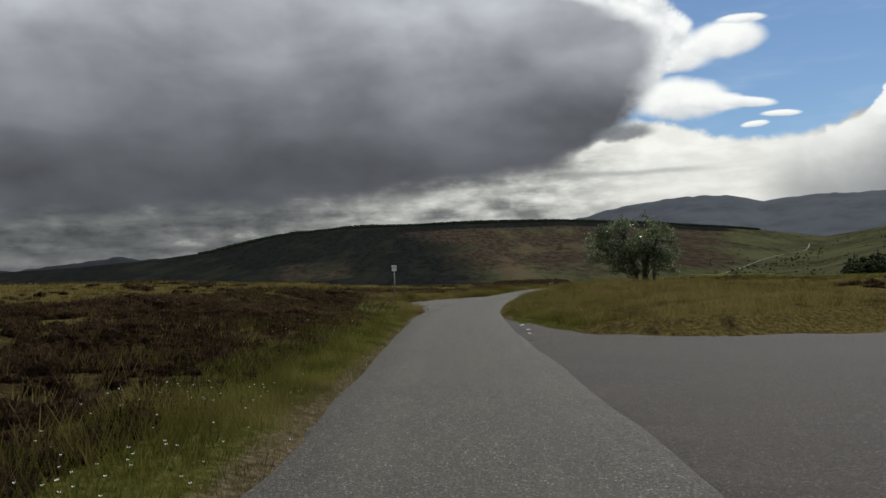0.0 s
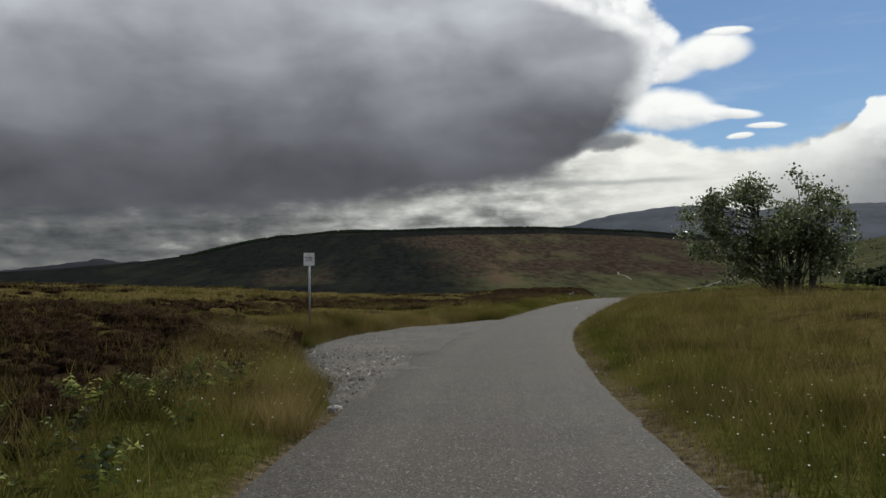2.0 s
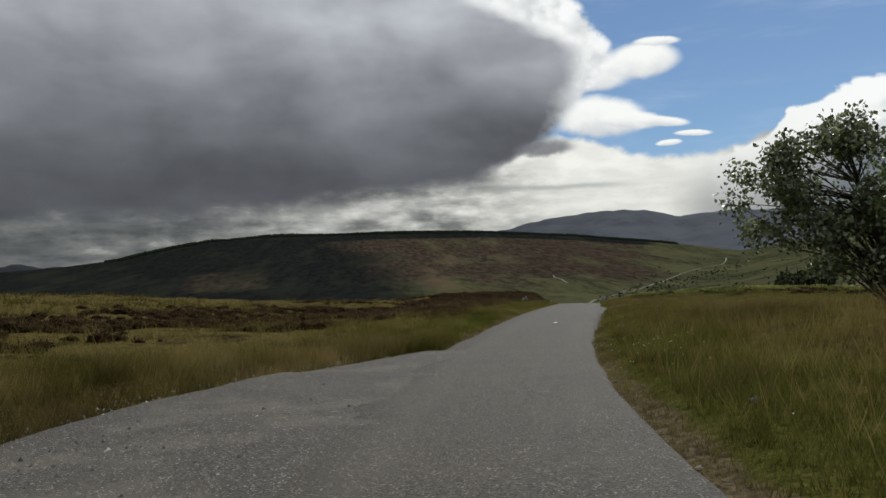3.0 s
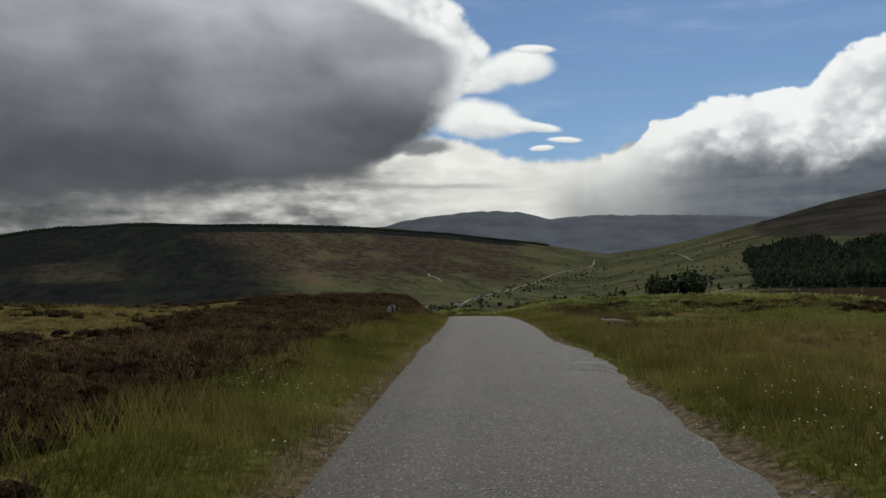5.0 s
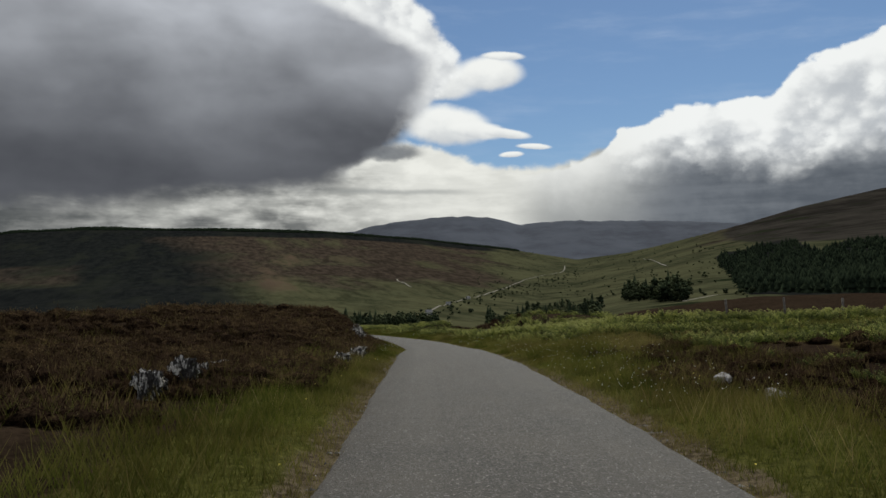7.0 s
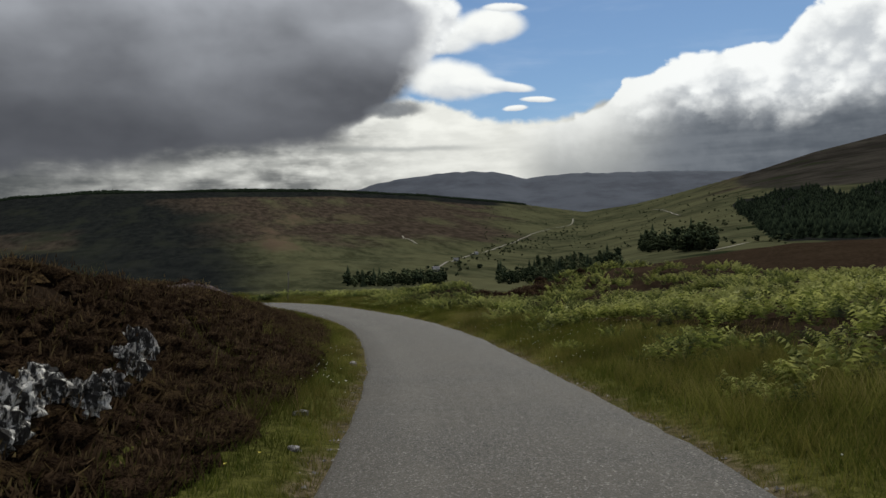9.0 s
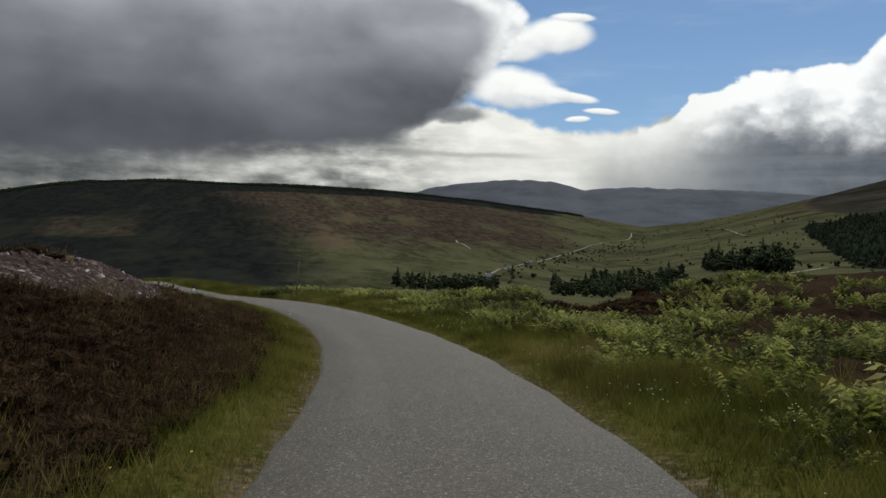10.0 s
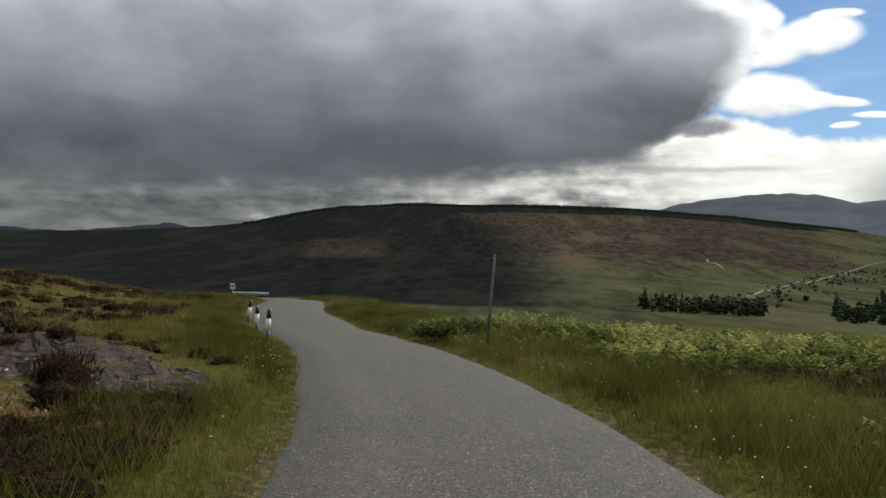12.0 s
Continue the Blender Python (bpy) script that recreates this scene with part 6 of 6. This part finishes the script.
def scree():
    """Broken stone lying in the bare places on the bank."""
    k = STATION[RNG.randint(0, len(STATION), 170000)]
    k = k[(CL[k, 1] > 131) & (CL[k, 1] < 169)]
    d = -3.0 - 10 * RNG.rand(len(k)) ** 1.3
    p = CL[k, :2] + NRM[k] * d[:, None]
    ok = (noise_at(p, 2.2, 9) > -0.16) & (-d > bare_from(CL[k, 1]) + RNG.normal(0, 0.25, len(k)))
    p = p[ok]
    q = np.column_stack([p, ground_height(p[:, 0], p[:, 1])])
    m = len(q)
    r = (0.018 + 0.10 * RNG.rand(m) ** 4)[:, None]
    a, e = RNG.uniform(0, 2 * np.pi, m), RNG.uniform(0.5, 1.0, m)
    tilt = RNG.normal(0, 0.35, (m, 2))
    V = []
    for c in ((1, 0.2, -0.4), (0.1, 0.8, -0.4), (-0.9, 0.1, -0.4), (-0.1, -0.7, -0.4), (0.5, 0.3, 0.3), (-0.5, -0.2, 0.28)):
        u, v = c[0] * RNG.uniform(0.6, 1.4, m), c[1] * e * RNG.uniform(0.6, 1.4, m)
        V.append(q + r * np.column_stack([u * np.cos(a) - v * np.sin(a), u * np.sin(a) + v * np.cos(a), c[2] * RNG.uniform(0.5, 1.4, m) + u * tilt[:, 0] + v * tilt[:, 1]]))
    V = np.stack(V, 1).reshape(-1, 3)
    i = np.arange(m)[:, None] * 6
    F = np.concatenate([i + f for f in ([0, 1, 4], [1, 5, 4], [1, 2, 5], [2, 3, 5], [3, 4, 5], [3, 0, 4])])
    tagged(fast_mesh("scree", V, F, M_SCREE), "purple-grey broken stones scattered over the bank", "scree", kind="stuff")


def red_soil():
    """Bare reddish peat and grit worn out of the turf at the slab's foot."""
    n = 1500
    a, r = RNG.uniform(0, 6.283, n), np.sqrt(RNG.rand(n))
    u, v = 1.0 * r * np.cos(a), 0.35 * r * np.sin(a)
    x, y = 24.95 + 0.62 * u + 0.78 * v, 164.15 - 0.30 * u + 0.62 * v
    q = np.column_stack([x, y, ground_height(x, y) + 0.02])
    s = (0.012 + 0.04 * RNG.rand(n) ** 2)[:, None]
    V = np.stack([q + s * np.array(o) * RNG.uniform(0.6, 1.4, (n, 1)) for o in ((1, 0, -0.6), (-0.5, 0.9, -0.6), (-0.5, -0.9, -0.6), (0, 0, 0.9))], 1).reshape(-1, 3)
    i = np.arange(n)[:, None] * 4
    F = np.concatenate([i + [0, 1, 3], i + [1, 2, 3], i + [2, 0, 3]])
    tagged(fast_mesh("bare_soil", V, F, M_SOIL), "crumbled red-brown soil at the slab's foot", "soil", kind="stuff")


def fallen_log():
    x, y = 20.3, 90.0
    z = height_at(x, y)
    V, F = tubes([[(np.array([u * 0.52, 0.03 * math.sin(4 * u), 0.02 * math.cos(3 * u)]), 0.045 - 0.012 * u) for u in np.linspace(-1, 1, 7)]], 8)
    log = fast_mesh("log", V, F, M_LOG)
    log.matrix_world = pose(x, y, z + 0.16, 0, 3, -20)
    tagged(log, "bleached pale log lying in rough grass", "log")


M_LOG = plain("bleached_wood", (0.16, 0.15, 0.13), (0.38, 0.36, 0.33), 14, 0.85, bump=0.6)
M_SCREE = scree_material("scree_stone", (0.026, 0.0185, 0.0175), (0.118, 0.088, 0.086), (0.27, 0.25, 0.24))
M_SOIL = plain("red_soil", (0.05, 0.026, 0.015), (0.13, 0.065, 0.035), 20, 0.95)
scree()
red_soil()
fallen_log()
M_CHIP = scree_material("chippings", (0.035, 0.033, 0.030), (0.15, 0.142, 0.13), (0.30, 0.285, 0.26))
grow()
bracken()
heather_mounds()
pasture()
flowers()
pebbles()


# ================= the far valley =================
def land_height(x, y, r):
    """The moor near by, the far slopes beyond it."""
    z = far_height(x, y)
    near = r < 345
    if near.any():
        z[near] = ground_height(x[near], y[near])
    return z


def slope_at(az, el, r_from=260.0):
    """The first place on the far slopes at that azimuth and elevation, in degrees."""
    r = np.arange(r_from, 2600.0, 4.0)
    x, y = CX + r * math.sin(radians(az)), CY + r * math.cos(radians(az))
    z = land_height(x, y, r)
    i = int(np.argmax(np.degrees(np.arctan2(z - CZ, r)) >= el))
    return x[i], y[i], z[i], r[i]


def conifers(name, places, heights, label, wide=0.26, tones=(0.1, 0.8)):
    """Far trees, each a ragged stack of three cones."""
    n = len(places)
    V, F, T = [], [], []
    sides = 6
    for tier, (z0, z1, rad) in enumerate(((0.08, 0.55, 1.0), (0.34, 0.80, 0.72), (0.6, 1.0, 0.42))):
        ring = []
        a0 = RNG.uniform(0, 6.28, n)
        for s in range(sides):
            a = a0 + 2 * np.pi * s / sides
            rr = heights * wide * rad * RNG.uniform(0.6, 1.3, n)
            ring.append(places + np.column_stack([np.cos(a) * rr, np.sin(a) * rr, heights * (z0 + RNG.uniform(-0.04, 0.04, n))]))
        ring.append(places + np.column_stack([np.zeros(n), np.zeros(n), heights * z1]))
        V.append(np.stack(ring, 1))
    V = np.stack(V, 1).reshape(-1, 3)
    i = np.arange(n * 3)[:, None] * (sides + 1)
    F = np.concatenate([i + [s, (s + 1) % sides, sides] for s in range(sides)])
    tone = np.repeat(RNG.uniform(*tones, n), 3 * (sides + 1))
    return tagged(fast_mesh(name, V, F, M_WOODS, {"tone": tone}), label, "trees", kind="stuff")


def round_trees(name, places, heights, label, wide=0.5, per=22):
    """Far broadleaved trees: each a heap of small angular clumps."""
    n = len(places) * per
    p, h = np.repeat(places, per, 0), np.repeat(heights, per)
    v = RNG.normal(0, 1, (n, 3))
    v = v / np.linalg.norm(v, axis=1)[:, None] * RNG.uniform(0.3, 1.0, (n, 1))
    c = p + np.column_stack([v[:, 0] * h * wide * 0.75, v[:, 1] * h * wide * 0.75, h * (0.5 + 0.42 * v[:, 2])])
    r = h * wide * RNG.uniform(0.13, 0.32, n)
    V = []
    for o in ((1, 0, 0), (0, 1, 0), (-1, 0, 0), (0, -1, 0), (0, 0, 0.9), (0, 0, -0.8)):
        V.append(c + r[:, None] * (np.array(o) + RNG.normal(0, 0.22, (n, 3))))
    V = np.stack(V, 1).reshape(-1, 3)
    i = np.arange(n)[:, None] * 6
    F = np.concatenate([i + [a, (a + 1) % 4, 4] for a in range(4)] + [i + [(a + 1) % 4, a, 5] for a in range(4)])
    # crown tops paler, undersides darker: light from above put into the tone
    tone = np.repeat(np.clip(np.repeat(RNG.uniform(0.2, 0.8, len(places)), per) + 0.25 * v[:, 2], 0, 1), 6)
    return tagged(fast_mesh(name, V, F, M_WOODS, {"tone": tone}), label, "trees", kind="stuff")


def far_woods():
    def clump(n, az, el, h, r_from=260.0):
        out = []
        for _ in range(n):
            x, y, z, r = slope_at(RNG.uniform(*az), RNG.uniform(*el), r_from)
            out.append((x, y, z - 1.2))
        return np.array(out), RNG.uniform(h[0], h[1], n)
    for az, el, n, h in (((10.2, 17.2), (-2.8, -2.4), 130, (4, 10)), ((21.0, 25.0), (-2.9, -2.2), 80, (5, 10)), ((24.0, 29.5), (-2.7, -1.2), 110, (5, 11)), ((31.2, 35.6), (-0.9, -0.6), 80, (8, 16))):
        p, hh = clump(n, az, el, h)
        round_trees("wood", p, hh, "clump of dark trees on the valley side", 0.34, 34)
        p, hh = clump(n // 6, az, el, h)
        conifers("wood", p, hh * 1.25, "dark spruces standing among the valley trees", 0.2)
    # plantation on the right-hand slope
    pts = []
    while len(pts) < 2300:
        az, el = RNG.uniform(37.5, 52), RNG.uniform(-0.3, 3.6)
        if el < plant_top(np.array([az]))[0] - 0.25 and az + 0.75 * (min(el, 2.2) - 2.2) > 37.5:
            pts.append(np.array(slope_at(az, el)[:3]) - np.array([0, 0, 1.2]))
    conifers("plantation", np.array(pts), RNG.uniform(4.5, 9.5, len(pts)), "dark spruce plantation on the hillside", 0.34, (0.0, 0.3))
    # hedges and scattered trees by the track
    pts = []
    for _ in range(150):
        u = RNG.rand()
        az = 16.0 + 12.0 * u
        pts.append(slope_at(az, -2.0 + 3.1 * u + RNG.normal(0, 0.3))[:3])
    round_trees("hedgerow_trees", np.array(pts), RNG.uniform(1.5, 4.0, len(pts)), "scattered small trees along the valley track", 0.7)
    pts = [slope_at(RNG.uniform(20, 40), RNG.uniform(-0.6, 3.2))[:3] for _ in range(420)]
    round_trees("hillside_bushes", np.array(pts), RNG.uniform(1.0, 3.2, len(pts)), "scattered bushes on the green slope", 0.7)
    # trees along the crest
    az = RNG.uniform(-19, 23.5, 5500)
    r = RNG.uniform(2250, 2300, 5500)
    x, y = CX + r * np.sin(np.radians(az)), CY + r * np.cos(np.radians(az))
    p = np.column_stack([x, y, far_height(x, y) - 1.0])
    conifers("crest_trees", p, RNG.uniform(5.0, 7.0, len(p)) * (0.9 + 0.9 * noise_at(p, 160, 2)), "dark line of trees along the hill's crest", 0.75, (0.0, 0.12))


def track(pts, width, label):
    """A pale farm track climbing the far slope."""
    P = np.array([slope_at(a, e)[:3] for a, e in pts])
    fine, _ = spline([tuple(p) for p in P], 6.0)
    z = land_height(fine[:, 0], fine[:, 1], np.hypot(fine[:, 0] - CX, fine[:, 1] - CY)) + 0.5
    t = np.gradient(fine[:, :2], axis=0)
    t /= np.hypot(*t.T)[:, None] + 1e-9
    nrm = np.stack([t[:, 1], -t[:, 0]], 1)
    V = np.concatenate([np.column_stack([fine[:, :2] + nrm * width / 2, z]), np.column_stack([fine[:, :2] - nrm * width / 2, z])])
    k = len(fine)
    F = [(i, i + 1, k + i + 1, k + i) for i in range(k - 1)]
    tagged(link_mesh("track", V, F, M_TRACK), label, "track", kind="structure")


def cottage(az, el, size):
    x, y, z, r = slope_at(az, el)
    h = thing("house", x, y, z - 0.3, "small white house far off in the valley", "house", "houses in the valley", rngp.uniform(-40, 40))
    wall = part("wall", box(0, 0, size * 0.25, size, size * 0.55, size * 0.5), M_WALLP, h)
    bm = bmesh.new()
    v = [bm.verts.new(c) for c in ((-0.53 * size, -0.31 * size, 0.5 * size), (0.53 * size, -0.31 * size, 0.5 * size), (0.53 * size, 0.31 * size, 0.5 * size), (-0.53 * size, 0.31 * size, 0.5 * size), (-0.53 * size, 0, 0.82 * size), (0.53 * size, 0, 0.82 * size))]
    for f in ((0, 1, 5, 4), (2, 3, 4, 5), (1, 2, 5), (3, 0, 4), (3, 2, 1, 0)):
        bm.faces.new([v[i] for i in f])
    part("roof", bm, M_SLATE, h)
    for u in (-0.28, 0.28):
        part("window", box(u * size, -0.277 * size, 0.28 * size, 0.12 * size, 0.01 * size, 0.14 * size), M_GLASS, h)
    part("door", box(0, -0.277 * size, 0.18 * size, 0.12 * size, 0.01 * size, 0.32 * size), M_BLACK, h)


far_woods()
track([(16.5, -1.7), (18.0, -1.1), (19.7, -0.6), (21.8, -0.05), (23.4, 0.5), (24.8, 0.95), (26.0, 1.15), (26.8, 1.4), (26.9, 1.75)], 2.4, "pale farm track climbing the valley side")
track([(32.6, 2.2), (33.5, 2.0), (34.0, 1.75), (34.5, 1.65)], 2.4, "pale path on the green slope")
track([(35.2, -0.95), (36.4, -0.72), (38.0, -0.42), (39.6, -0.36), (41.4, -0.33), (42.8, -0.3)], 1.6, "pale strip of dry grass along a field edge")
track([(14.2, 0.85), (14.7, 0.55), (15.3, 0.2)], 2.2, "pale scar on the far hillside")
for az, el, size in ((16.6, -1.85, 5.0), (18.1, -1.15, 4.5), (19.6, -0.7, 4.5), (34.6, -0.3, 6.0)):
    cottage(az, el, size)
